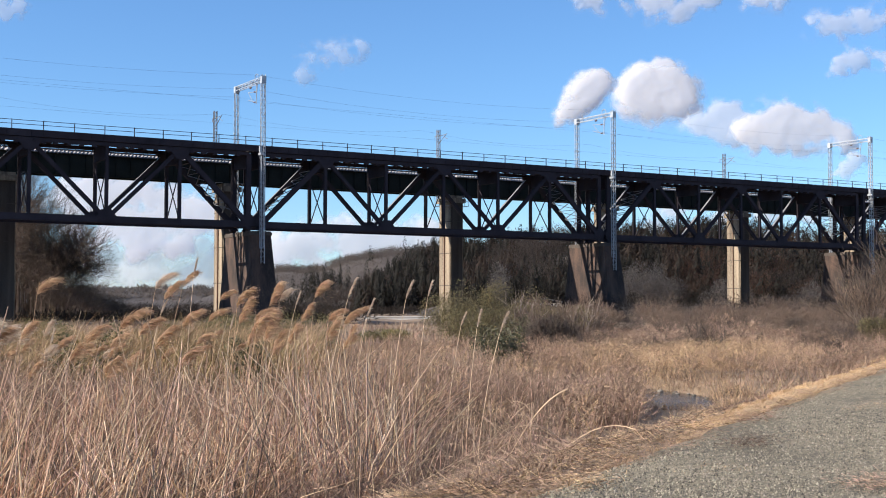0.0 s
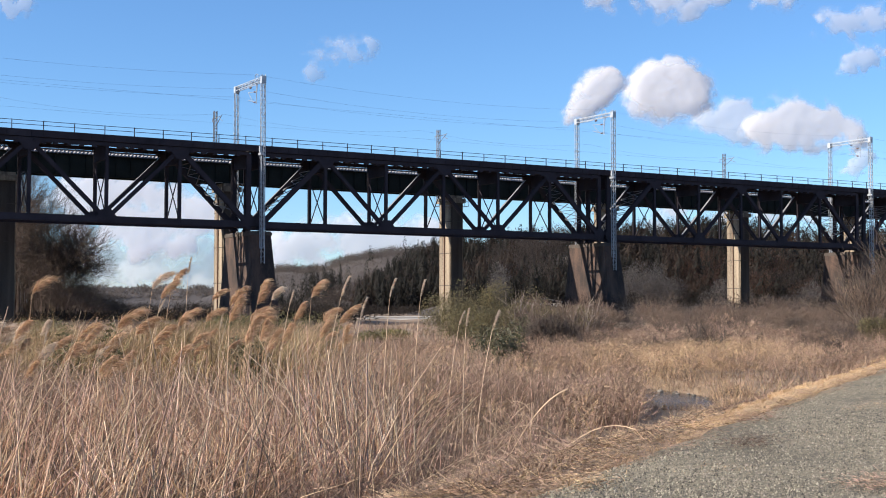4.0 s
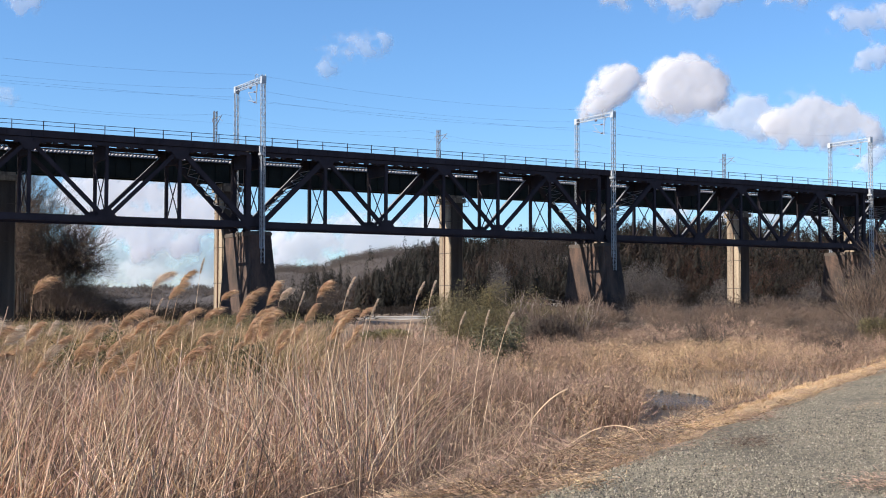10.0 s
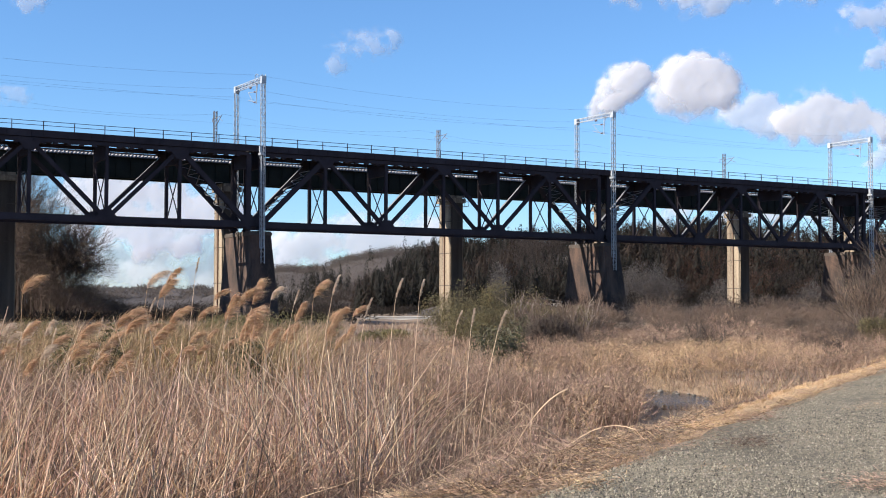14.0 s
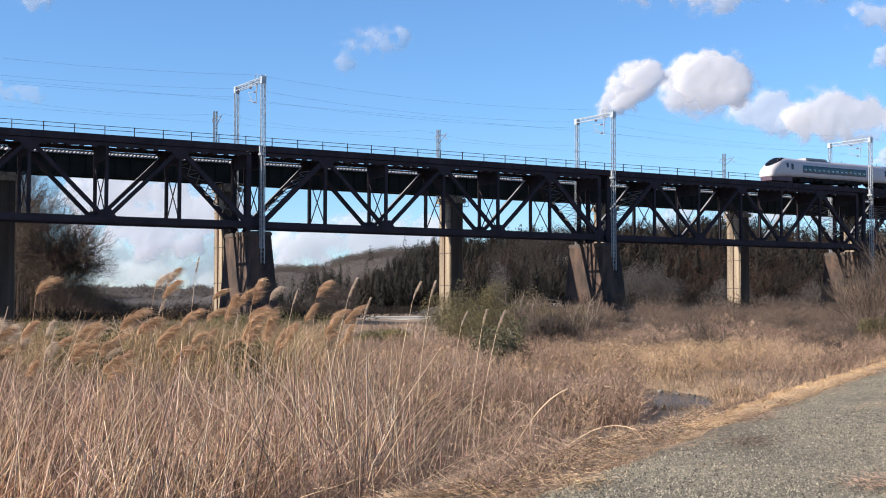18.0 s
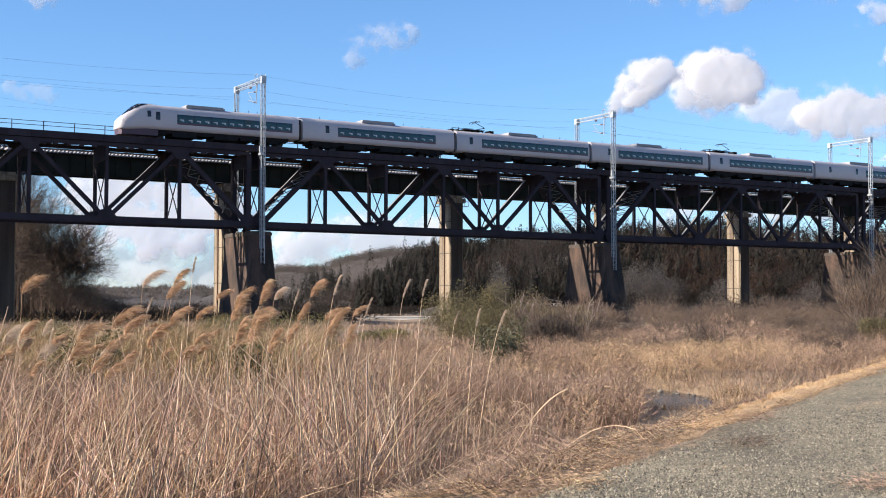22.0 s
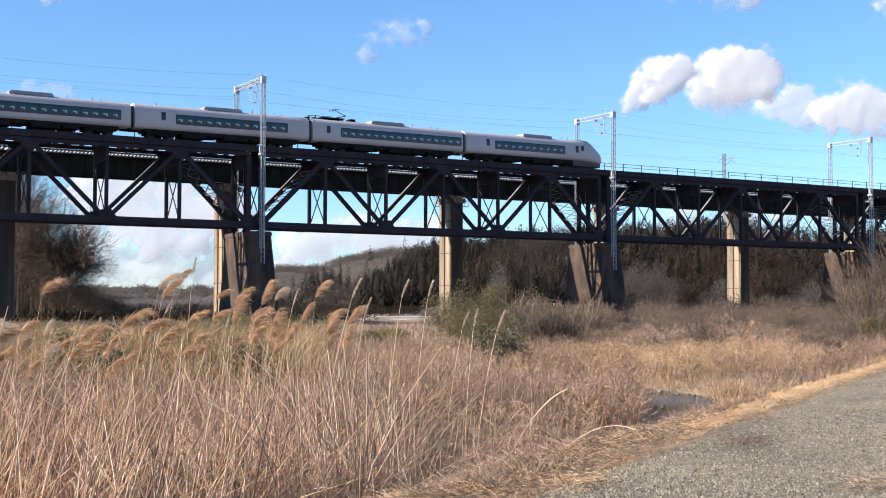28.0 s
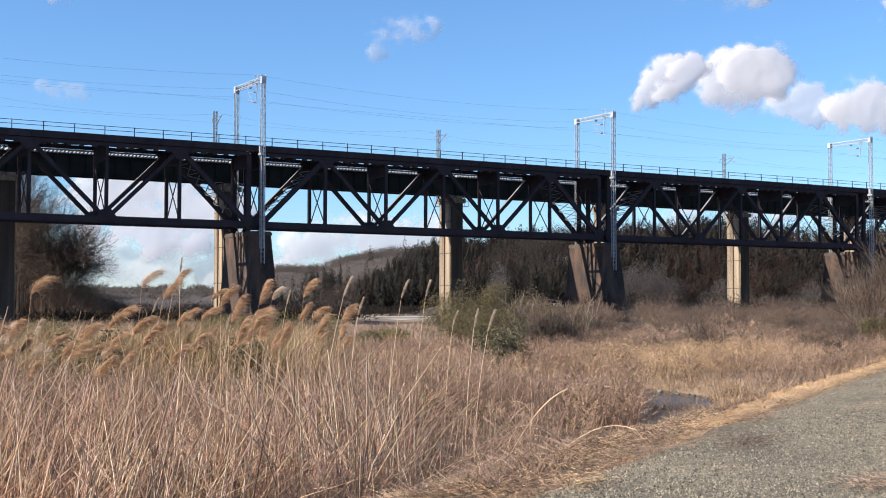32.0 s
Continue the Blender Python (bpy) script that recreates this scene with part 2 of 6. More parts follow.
# ---- ground ----
EDGE = np.array((0.57, 10.65))
ALONG = np.array((0.4367, 0.8996))
STREAM = np.array(((-60.0, 26.0), (-25.0, 30.0), (-6.0, 33.0), (4.4, 34.6), (5.6, 36.6), (5.9, 41.5), (3.0, 47.0), (-15.0, 57.0), (-70.0, 80.0)))


def road_left(x, y):
    return -(x - EDGE[0]) * ALONG[1] + (y - EDGE[1]) * ALONG[0]


def stream_gap(x, y):
    d = np.full(np.shape(x), 1e9)
    for a, b in zip(STREAM[:-1], STREAM[1:]):
        e = b - a
        k = np.clip(((x - a[0]) * e[0] + (y - a[1]) * e[1]) / (e @ e), 0, 1)
        d = np.minimum(d, np.hypot(x - a[0] - k * e[0], y - a[1] - k * e[1]))
    return d


def ease(a, b, v):
    k = np.clip((v - a) / (b - a), 0, 1)
    return k * k * (3 - 2 * k)


def ground_z(x, y):
    x, y = np.asarray(x, float), np.asarray(y, float)
    left = road_left(x, y)
    field = -1.0 + 0.6 * ease(60, 115, y)
    field = field + 0.12 * np.sin(x * 0.31 + 1.3) * np.sin(y * 0.23) + 0.06 * np.sin(x * 0.9 + y * 0.7)
    z = -0.08 + (field + 0.08) * ease(0.5, 3.4, left)
    right = ease(6.5, 14, -left)
    z = z + (field - 0.2 - z) * right
    z = z - 0.9 * (1 - ease(1.5, 3.2, stream_gap(x, y)))
    return z


def make_ground():
    rad = np.concatenate(([0.0], np.geomspace(1.2, 4600, 150)))
    ang = np.concatenate((np.linspace(radians(60), radians(120), 150), np.linspace(radians(120), radians(420), 90)[1:-1]))
    a, r = np.meshgrid(ang, rad)
    x, y = r * np.cos(a), r * np.sin(a)
    z = ground_z(x, y)
    v = np.stack((x, y, z), -1).reshape(-1, 3)
    n, k = len(ang), len(rad)
    i, j = np.meshgrid(np.arange(k - 1), np.arange(n), indexing="ij")
    i, j, j2 = i.ravel(), j.ravel(), (j.ravel() + 1) % n
    q = np.stack((i * n + j, (i + 1) * n + j, (i + 1) * n + j2, i * n + j2), -1)
    tagged(tri_mesh("ground", v, q, SOIL, True), "brown winter field soil under dry grass", "ground", kind="structure")


make_ground()


def make_road():
    us = np.linspace(-14, 90, 105)
    ws = np.array((0.0, 0.15, 0.5, 1.2, 2.2, 3.2, 4.2, 5.2, 5.8, 6.1))
    hs = np.array((-0.10, -0.01, 0.02, 0.015, 0.04, 0.045, 0.015, 0.02, 0.0, -0.10))
    v, q = [], []
    for i, uu in enumerate(us):
        for w, h in zip(ws, hs):
            ww = w + (0.09 * math.sin(uu * 0.7) + 0.07 * math.sin(uu * 2.3 + 1) + 0.05 * math.sin(uu * 5.9) if w < 0.3 else 0)
            x, y = EDGE + ALONG * uu + np.array((ALONG[1], -ALONG[0])) * ww
            v.append((x, y, h + 0.012 * math.sin(uu * 0.8 + w)))
    n = len(ws)
    for i in range(len(us) - 1):
        for j in range(n - 1):
            q.append((i * n + j, i * n + j + 1, (i + 1) * n + j + 1, (i + 1) * n + j))
    tagged(tri_mesh("road", v, q, GRAVEL, True), "grey gravel track with pale crushed stone", "road", kind="structure")


make_road()


def make_verge():
    """A low mound of golden turf along the gravel's edge."""
    us = np.linspace(5, 88, 140)
    v, q = [], []
    for u in us:
        wide = float(np.interp(u, (5, 15, 29, 88), (0.35, 0.68, 0.48, 0.48))) + 0.05 * math.sin(u * 1.9) + 0.04 * math.sin(u * 4.7)
        for f, h in ((-0.12, -0.10), (0.08, -0.02), (0.35, 0.0), (0.65, 0.0), (0.9, -0.04), (1.25, -0.25)):
            x, y = EDGE + ALONG * u - np.array((ALONG[1], -ALONG[0])) * wide * f
            v.append((x, y, h * float(ease(4, 10, u)) - 0.1 * float(1 - ease(4, 10, u)) + 0.005 * math.sin(u * 3.1 + 9 * f)))
    for i in range(len(us) - 1):
        for j in range(5):
            q.append((i * 6 + j, i * 6 + j + 1, (i + 1) * 6 + j + 1, (i + 1) * 6 + j))
    tagged(tri_mesh("verge", v, q, TURF, True), "low golden dry-grass verge along the gravel road", "verge", kind="structure")


make_verge()
wbm = bmesh.new()
bmesh.ops.create_grid(wbm, x_segments=40, y_segments=40, size=0.5, matrix=Matrix.Translation((-28, 52, -1.3)) @ Matrix.Diagonal((90, 66, 1, 1)))
lone("water", wbm, WATER, "dark rippled shallow stream water", "water", kind="structure")


# ---- near bridge: black deck trusses on brick piers ----
PANEL, PITCH, SPAN0 = 7.8, 48.3, 54.55
NEAR, FAR = -2.1, 2.1          # truss planes across the track
TOP_Z, LOW_Z = 18.23, 10.5      # chord centre heights


def make_span():
    """One span from s = 0 to 46.8; y across, counted from the track; z in world heights."""
    sp = thing("truss_span", at(SPAN0, TRACK_P, 0), "black riveted steel deck truss carrying a single railway track", "truss bridge", "bridge spans")
    L = 6 * PANEL
    for y in (NEAR, FAR):
        bm = bmesh.new()
        box(bm, (0.2, y - 0.24, TOP_Z - 0.18), (L - 0.2, y + 0.24, TOP_Z + 0.19))
        for i in range(26):
            box(bm, (0.3 + i * 1.8, y - 0.27, TOP_Z - 0.2), (0.42 + i * 1.8, y + 0.27, TOP_Z + 0.21))
        part("top_chord", bm, STEEL, sp)
        bm = bmesh.new()
        for o in (-0.19, 0.19):
            box(bm, (-0.3, y + o - 0.03, LOW_Z - 0.34), (L + 0.3, y + o + 0.03, LOW_Z + 0.34))
        box(bm, (-0.3, y - 0.16, LOW_Z + 0.26), (L + 0.3, y + 0.16, LOW_Z + 0.30))
        box(bm, (-0.3, y - 0.25, LOW_Z - 0.36), (L + 0.3, y + 0.25, LOW_Z - 0.33))
        part("bottom_chord", bm, STEEL, sp)
        for k in range(6):
            a = (k * PANEL, y, LOW_Z if k % 2 == 0 else TOP_Z)
            b = ((k + 1) * PANEL, y, TOP_Z if k % 2 == 0 else LOW_Z)
            w = 0.54 if k in (0, 5) else 0.40
            bm = bmesh.new()
            for o in (-0.17, 0.17):
                beam(bm, (a[0], y + o, a[2]), (b[0], y + o, b[2]), 0.05, w, (0, 0, 1))
            if k in (0, 5):
                beam(bm, a, b, 0.3, 0.04)
            for j in range(14):
                f0, f1 = (j + 0.1) / 14, (j + 0.9) / 14
                p0 = Vector(a).lerp(Vector(b), f0); p1 = Vector(a).lerp(Vector(b), f1)
                beam(bm, (p0.x, y - 0.16, p0.z), (p1.x, y + 0.16, p1.z), 0.06, 0.02)
            dg = part("diagonal", bm, STEEL, sp)
            # added pale strip paints the sunlit top face of these diagonals
            if k % 2 == 0 and y == FAR:
                bm = bmesh.new()
                up = Vector((-(b[2] - a[2]), 0, b[0] - a[0])).normalized() * (w / 2 + 0.012)
                beam(bm, Vector(a) + up, Vector(b) + up, 0.36, 0.02)
                part("sunlit_strip", bm, SUNLIT_STEEL, dg, "pale strip painting the diagonal's sunlit top")
        for k in range(7):
            bm = bmesh.new()
            w = 0.34 if 0 < k < 6 else 0.55
            h_ = [(-w / 2, -0.16), (w / 2, -0.16), (w / 2, -0.12), (0.02, -0.12), (0.02, 0.12), (w / 2, 0.12), (w / 2, 0.16), (-w / 2, 0.16), (-w / 2, 0.12), (-0.02, 0.12), (-0.02, -0.12), (-w / 2, -0.12)]
            lo, hi = [[bm.verts.new((k * PANEL + a, y + b, z)) for a, b in h_] for z in (LOW_Z, TOP_Z)]      # rolled H section
            for i in range(12):
                bm.faces.new((lo[i], lo[(i + 1) % 12], hi[(i + 1) % 12], hi[i]))
            part("vertical_post", bm, STEEL, sp)
            bm = bmesh.new()     # gusset plates with chamfered corners
            z, sg = (LOW_Z, 1) if k % 2 == 0 else (TOP_Z, -1)
            for o in (-0.27, 0.27):
                pts = [(-1.15, 0), (-1.15, 0.35), (-0.45, 1.25), (0.45, 1.25), (1.15, 0.35), (1.15, 0)]
                vs = [bm.verts.new((k * PANEL + px_ * (0.8 if k in (0, 6) else 1), y + o, z + sg * (pz_ - 0.2))) for px_, pz_ in pts]
                f = bm.faces.new(vs)
                ex = bmesh.ops.extrude_face_region(bm, geom=[f])
                bmesh.ops.translate(bm, verts=[g for g in ex["geom"] if isinstance(g, bmesh.types.BMVert)], vec=(0, 0.02, 0))
            part("gusset_plate", bm, STEEL, sp)
    for x0, x1 in ((0.0, PANEL), (6 * PANEL, 5 * PANEL)):      # laced portals between the end diagonals
        for j in range(5):
            p0 = Vector((x0, 0, LOW_Z)).lerp(Vector((x1, 0, TOP_Z)), 0.18 + j * 0.13); p1 = Vector((x0, 0, LOW_Z)).lerp(Vector((x1, 0, TOP_Z)), 0.31 + j * 0.13)
            for ya, yb, za, zb in ((NEAR, FAR, p0, p1), (FAR, NEAR, p0, p1), (NEAR, FAR, p1, p1)):
                # lacing takes the paler tone in place of sunlight
                part("lacing_bar", beam(bmesh.new(), (za.x, ya, za.z), (zb.x, yb, zb.z), 0.1, 0.06), SUNLIT_STEEL, sp, "grey lacing bar in a paler tone for sunlight")
    for k in range(7):      # sway frames between the two planes
        x = k * PANEL
        bm = bmesh.new()
        beam(bm, (x - 0.04, NEAR, LOW_Z + 0.3), (x - 0.04, FAR, TOP_Z - 2.0), 0.09, 0.09, (1, 0, 0))
        beam(bm, (x + 0.04, FAR, LOW_Z + 0.3), (x + 0.04, NEAR, TOP_Z - 2.0), 0.09, 0.09, (1, 0, 0))
        part("sway_bracing", bm, STEEL, sp)
        bm = bmesh.new()
        box(bm, (x - 0.15, NEAR, TOP_Z - 1.5), (x + 0.15, FAR, TOP_Z + 0.2))
        part("floor_beam", bm, STEEL, sp)
        bm = bmesh.new()
        box(bm, (x - 0.12, NEAR, LOW_Z - 0.15), (x + 0.12, FAR, LOW_Z + 0.1))
        part("cross_strut", bm, STEEL, sp)
    for k in range(6):
        for z, nm in ((LOW_Z - 0.05, "lower_lateral_brace"), (TOP_Z - 0.12, "upper_lateral_brace")):
            bm = bmesh.new()
            beam(bm, (k * PANEL, NEAR, z), ((k + 1) * PANEL, FAR, z), 0.12, 0.1)
            beam(bm, (k * PANEL, FAR, z + 0.11), ((k + 1) * PANEL, NEAR, z + 0.11), 0.12, 0.1)
            part(nm, bm, STEEL, sp)
    for k in range(36):
        if k % 6:
            bm = bmesh.new()
            box(bm, (k * 1.3 - 0.2, NEAR - 0.26, TOP_Z - 0.36), (k * 1.3 + 0.2, NEAR + 0.26, TOP_Z - 0.17))
            part("batten_plate", bm, STEEL, sp)
    for y in (-0.75, 0.75):
        bm = bmesh.new()
        box(bm, (0, y - 0.15, TOP_Z + 0.22), (L, y + 0.15, 18.85))
        part("stringer", bm, STEEL, sp)
    # open deck: sleepers, rails, side beams and walkway
    bm = bmesh.new()
    n = int((PITCH) / 0.55)
    for i in range(n):
        x = -0.75 + i * PITCH / n
        box(bm, (x, -2.2, 18.85), (x + 0.22, 2.3, 19.1))
    tagged(part("timber_deck", bm, TIMBER, sp, "weathered timber sleepers of an open deck"), kind="stuff")
    for y in (-0.53, 0.53):
        bm = bmesh.new()
        box(bm, (-0.75, y - 0.07, 19.1), (PITCH - 0.75, y + 0.07, 19.13))
        box(bm, (-0.75, y - 0.012, 19.13), (PITCH - 0.75, y + 0.012, 19.25))
        box(bm, (-0.75, y - 0.035, 19.25), (PITCH - 0.75, y + 0.035, RAIL_Z))
        part("rail", bm, RUST, sp)
    for y, nm in ((-2.35, "near_edge_beam"), (2.75, "far_edge_beam")):
        bm = bmesh.new()
        box(bm, (-0.75, y - 0.12, 18.5 if y < 0 else 19.02), (PITCH - 0.75, y + 0.12, 19.2 if y < 0 else 19.62))
        for i in range(40):
            box(bm, (i * 1.2 - 0.5, y - 0.17, 18.6 if y < 0 else 19.0), (i * 1.2 - 0.42, y + 0.17, 19.1 if y < 0 else 19.5))
        part("edge_beam", bm, STEEL, sp)
    # pale strip added so that the dusty walkway edge looks lit
    bm = bmesh.new()
    box(bm, (-0.75, 2.64, 19.624), (PITCH - 0.75, 2.86, 19.66))
    part("lit_edge_strip", bm, PALE_TIMBER, sp, "pale strip painting the dusty, lit walkway edge")
    bm = bmesh.new()
    box(bm, (-0.75, 2.35, 19.02), (PITCH - 0.75, 2.63, 19.08))
    part("walkway", bm, STEEL, sp)
    for i in range(15):
        x = i * PITCH / 15 + 0.21
        bm = bmesh.new()
        box(bm, (x - 0.04, 2.86, 19.0), (x + 0.04, 2.94, 20.9))
        box(bm, (x - 0.07, 2.83, 19.5), (x + 0.07, 2.97, 19.6))
        part("railing_post", bm, STEEL, sp)
    for z in (20.42, 20.84):
        bm = bmesh.new()
        rod(bm, (-0.75, 2.9, z), (PITCH - 0.75, 2.9, z), 0.03)
        part("handrail", bm, STEEL, sp)
    for k in (0, 6):
        for y in (NEAR, FAR):
            bm = bmesh.new()
            box(bm, (k * PANEL - 0.4, y - 0.35, LOW_Z - 0.55), (k * PANEL + 0.4, y + 0.35, LOW_Z - 0.35))
            rod(bm, (k * PANEL, y - 0.3, LOW_Z - 0.6), (k * PANEL, y + 0.3, LOW_Z - 0.6), 0.16, 10)
            part("bearing", bm, STEEL, sp)
    return sp


span = make_span()
for k in (-2, -1, 1, 2, 3):
    copy_thing(span, at(SPAN0 + k * PITCH, TRACK_P, 0))


def make_brick_pier():
    pier = thing("brick_pier", at(54.2, 0, 0), "tall tapering brown brick bridge pier, weathered and stained", "bridge pier", "brick piers")
    bm = bmesh.new()
    rows = [(-1.5, 1.70, 126.6, 137.2), (2.4, 1.55, 127.3, 136.6), (9.3, 1.22, 128.4, 135.9)]
    rings = []
    for z, h, p0, p1 in rows:      # rounded ends in plan
        ring = []
        for sx, py in ((-h, p0 + 0.12), (-h + 0.12, p0), (h - 0.12, p0), (h, p0 + 0.12), (h, p1 - 0.12), (h - 0.12, p1), (-h + 0.12, p1), (-h, p1 - 0.12)):
            ring.append(bm.verts.new((sx, py, z)))
        rings.append(ring)
    for a, b in zip(rings[:-1], rings[1:]):
        for i in range(8):
            bm.faces.new((a[i], a[(i + 1) % 8], b[(i + 1) % 8], b[i]))
    bm.faces.new(rings[-1]); bm.faces.new(rings[0][::-1])
    part("shaft", bm, BRICKWORK, pier)
    bm = bmesh.new()
    box(bm, (-1.27, 128.33, 9.3), (1.27, 135.97, 9.6)); box(bm, (-1.2, 128.42, 9.6), (1.2, 135.88, 9.75))
    part("cap", bm, ASH, pier, "pale stone coping")
    return pier


bpier = make_brick_pier()
for k in (-2, -1, 1, 2, 3):
    copy_thing(bpier, at(54.2 + 48.5 * k, 0, 0))


def lattice(bm, x, y, z0, z1, w=0.22, step=0.5, r=0.032):
    """A square lattice mast: four corner angles and zigzag lacing."""
    for sx in (-w, w):
        for sy in (-w, w):
            box(bm, (x + sx - r, y + sy - r, z0), (x + sx + r, y + sy + r, z1))
    n = max(2, int((z1 - z0) / step))
    for i in range(n):
        a, b = z0 + (z1 - z0) * i / n, z0 + (z1 - z0) * (i + 1) / n
        s = 1 if i % 2 else -1
        for o in (-w, w):
            beam(bm, (x - s * w, y + o, a), (x + s * w, y + o, b), 0.055, 0.02)
            beam(bm, (x + o, y - s * w, a), (x + o, y + s * w, b), 0.055, 0.02)
    return bm


GANTRY_NEAR, GANTRY_FAR, GANTRY_TOP = 128.35, 135.7, 26.37


def make_gantry():
    g = thing("catenary_gantry", at(54.16, 0, 0), "galvanised lattice portal holding overhead wires above the track", "catenary gantry", "gantries")
    bm = bmesh.new(); lattice(bm, 0, GANTRY_NEAR - 0.35, 6.2, GANTRY_TOP + 0.5, 0.2)
    part("mast", bm, GALV, g)
    bm = bmesh.new(); lattice(bm, 0, GANTRY_FAR, 9.75, GANTRY_TOP + 0.3, 0.2)
    part("mast", bm, GALV, g)
    bm = bmesh.new()
    for sx in (-0.2, 0.2):
        for sz in (-0.22, 0.22):
            beam(bm, (sx, GANTRY_NEAR - 0.35, GANTRY_TOP + sz), (sx, GANTRY_FAR, GANTRY_TOP + sz), 0.07, 0.07)
    n = 16
    for i in range(n):
        a = GANTRY_NEAR + (GANTRY_FAR - GANTRY_NEAR) * i / n
        b = GANTRY_NEAR + (GANTRY_FAR - GANTRY_NEAR) * (i + 1) / n
        s = 0.22 if i % 2 else -0.22
        for sx in (-0.2, 0.2):
            beam(bm, (sx, a, GANTRY_TOP - s), (sx, b, GANTRY_TOP + s), 0.05, 0.02)
    part("crossbeam", bm, GALV, g)
    for p in (GANTRY_NEAR - 0.35, GANTRY_FAR):
        bm = bmesh.new()
        box(bm, (-0.26, p - 0.26, GANTRY_TOP - 0.45), (0.26, p + 0.26, GANTRY_TOP + 0.3))
        part("corner_plate", bm, GALV, g)
    bm = bmesh.new()
    box(bm, (-0.4, 127.5, 18.0), (-0.1, 128.3, 18.25)); box(bm, (-0.45, 127.7, 18.25), (-0.25, 128.0, 19.0))
    part("bracket", bm, GALV, g)
    # hook and cable bow above the beam, drop post with registration arm below
    bm = bmesh.new()
    last = None
    for i in range(9):
        a = radians(20 + i * 22)
        q = (0, 129.9 + 0.45 * math.cos(a), GANTRY_TOP + 0.45 + 0.42 * math.sin(a))
        if last:
            rod(bm, last, q, 0.04, 5)
        last = q
    rod(bm, (0, 130.3, GANTRY_TOP + 0.2), (0, 130.3, GANTRY_TOP + 0.6), 0.04, 5)
    part("feeder_hook", bm, GALV, g)
    bm = bmesh.new()
    rod(bm, (0, 129.9, GANTRY_TOP), (0, 129.9, GANTRY_TOP - 2.5), 0.05, 6)
    rod(bm, (0, 129.5, GANTRY_TOP), (0, 129.9, GANTRY_TOP - 1.6), 0.035, 6)
    rod(bm, (0, 129.9, GANTRY_TOP - 2.3), (0, 132.3, GANTRY_TOP - 1.7), 0.03, 5)
    rod(bm, (0, 129.9, GANTRY_TOP - 1.1), (0, 132.2, GANTRY_TOP - 0.9), 0.03, 5)
    rod(bm, (0, 132.2, GANTRY_TOP - 0.9), (0, 131.0, GANTRY_TOP - 2.0), 0.03, 5)
    part("cantilever_arm", bm, GALV, g)
    bm = bmesh.new()
    for q in ((0, 130.2, GANTRY_TOP - 1.08), (0, 130.2, GANTRY_TOP - 2.22), (0, 131.4, GANTRY_TOP - 0.45)):
        for j in range(4):
            rod(bm, (q[0], q[1] + j * 0.09, q[2]), (q[0], q[1] + j * 0.09 + 0.05, q[2]), 0.09, 8)
    part("insulator", bm, PORCELAIN, g)
    return g


gantry = make_gantry()
for k in (-2, -1, 1, 2, 3):
    copy_thing(gantry, at(54.16 + 48.55 * k, 0, 0))


# ---- far bridge: plate girders on slim concrete piers ----
G_P, G_TOP, G_LOW = 140.2, 18.3, 15.95
FAR_PIERS = (-24.0, 3.4, 28.8, 54.2, 85.3, 110.8, 136.2, 161.6, 187.0, 212.4)


def make_girder(a, b):
    g = thing("girder_span", at(a, G_P, 0), "dark green steel plate girder of the parallel railway bridge", "girder bridge", "girder spans")
    L = b - a - 0.1
    for y in (0.0, 2.0):
        bm = bmesh.new()
        box(bm, (0, y - 0.02, G_LOW), (L, y + 0.02, G_TOP))
        box(bm, (0, y - 0.22, G_LOW), (L, y + 0.22, G_LOW + 0.05))
        box(bm, (0, y - 0.22, G_TOP - 0.05), (L, y + 0.22, G_TOP))
        n = int(L / 1.6)
        for i in range(n + 1):
            box(bm, (i * L / n - 0.02, y - 0.18, G_LOW + 0.05), (i * L / n + 0.02, y + 0.18, G_TOP - 0.05))
        part("plate_girder", bm, GIRDER, g)
    bm = bmesh.new()
    n = int(L / 0.42)
    for i in range(n):
        box(bm, (i * L / n, -0.5, G_TOP + 0.02), (i * L / n + 0.19, 2.6, G_TOP + 0.3))
    tagged(part("timber_deck", bm, PALE_TIMBER, g, "bleached timber sleepers of an open deck"), kind="stuff")
    bm = bmesh.new()
    box(bm, (0, 2.35, G_TOP + 0.3), (L, 2.65, G_TOP + 0.80))
    part("cable_trough", bm, STEEL, g)
    for y in (0.47, 1.53):
        bm = bmesh.new()
        box(bm, (0, y - 0.03, G_TOP + 0.3), (L, y + 0.03, G_TOP + 0.46))
        part("rail", bm, RUST, g)
    return g


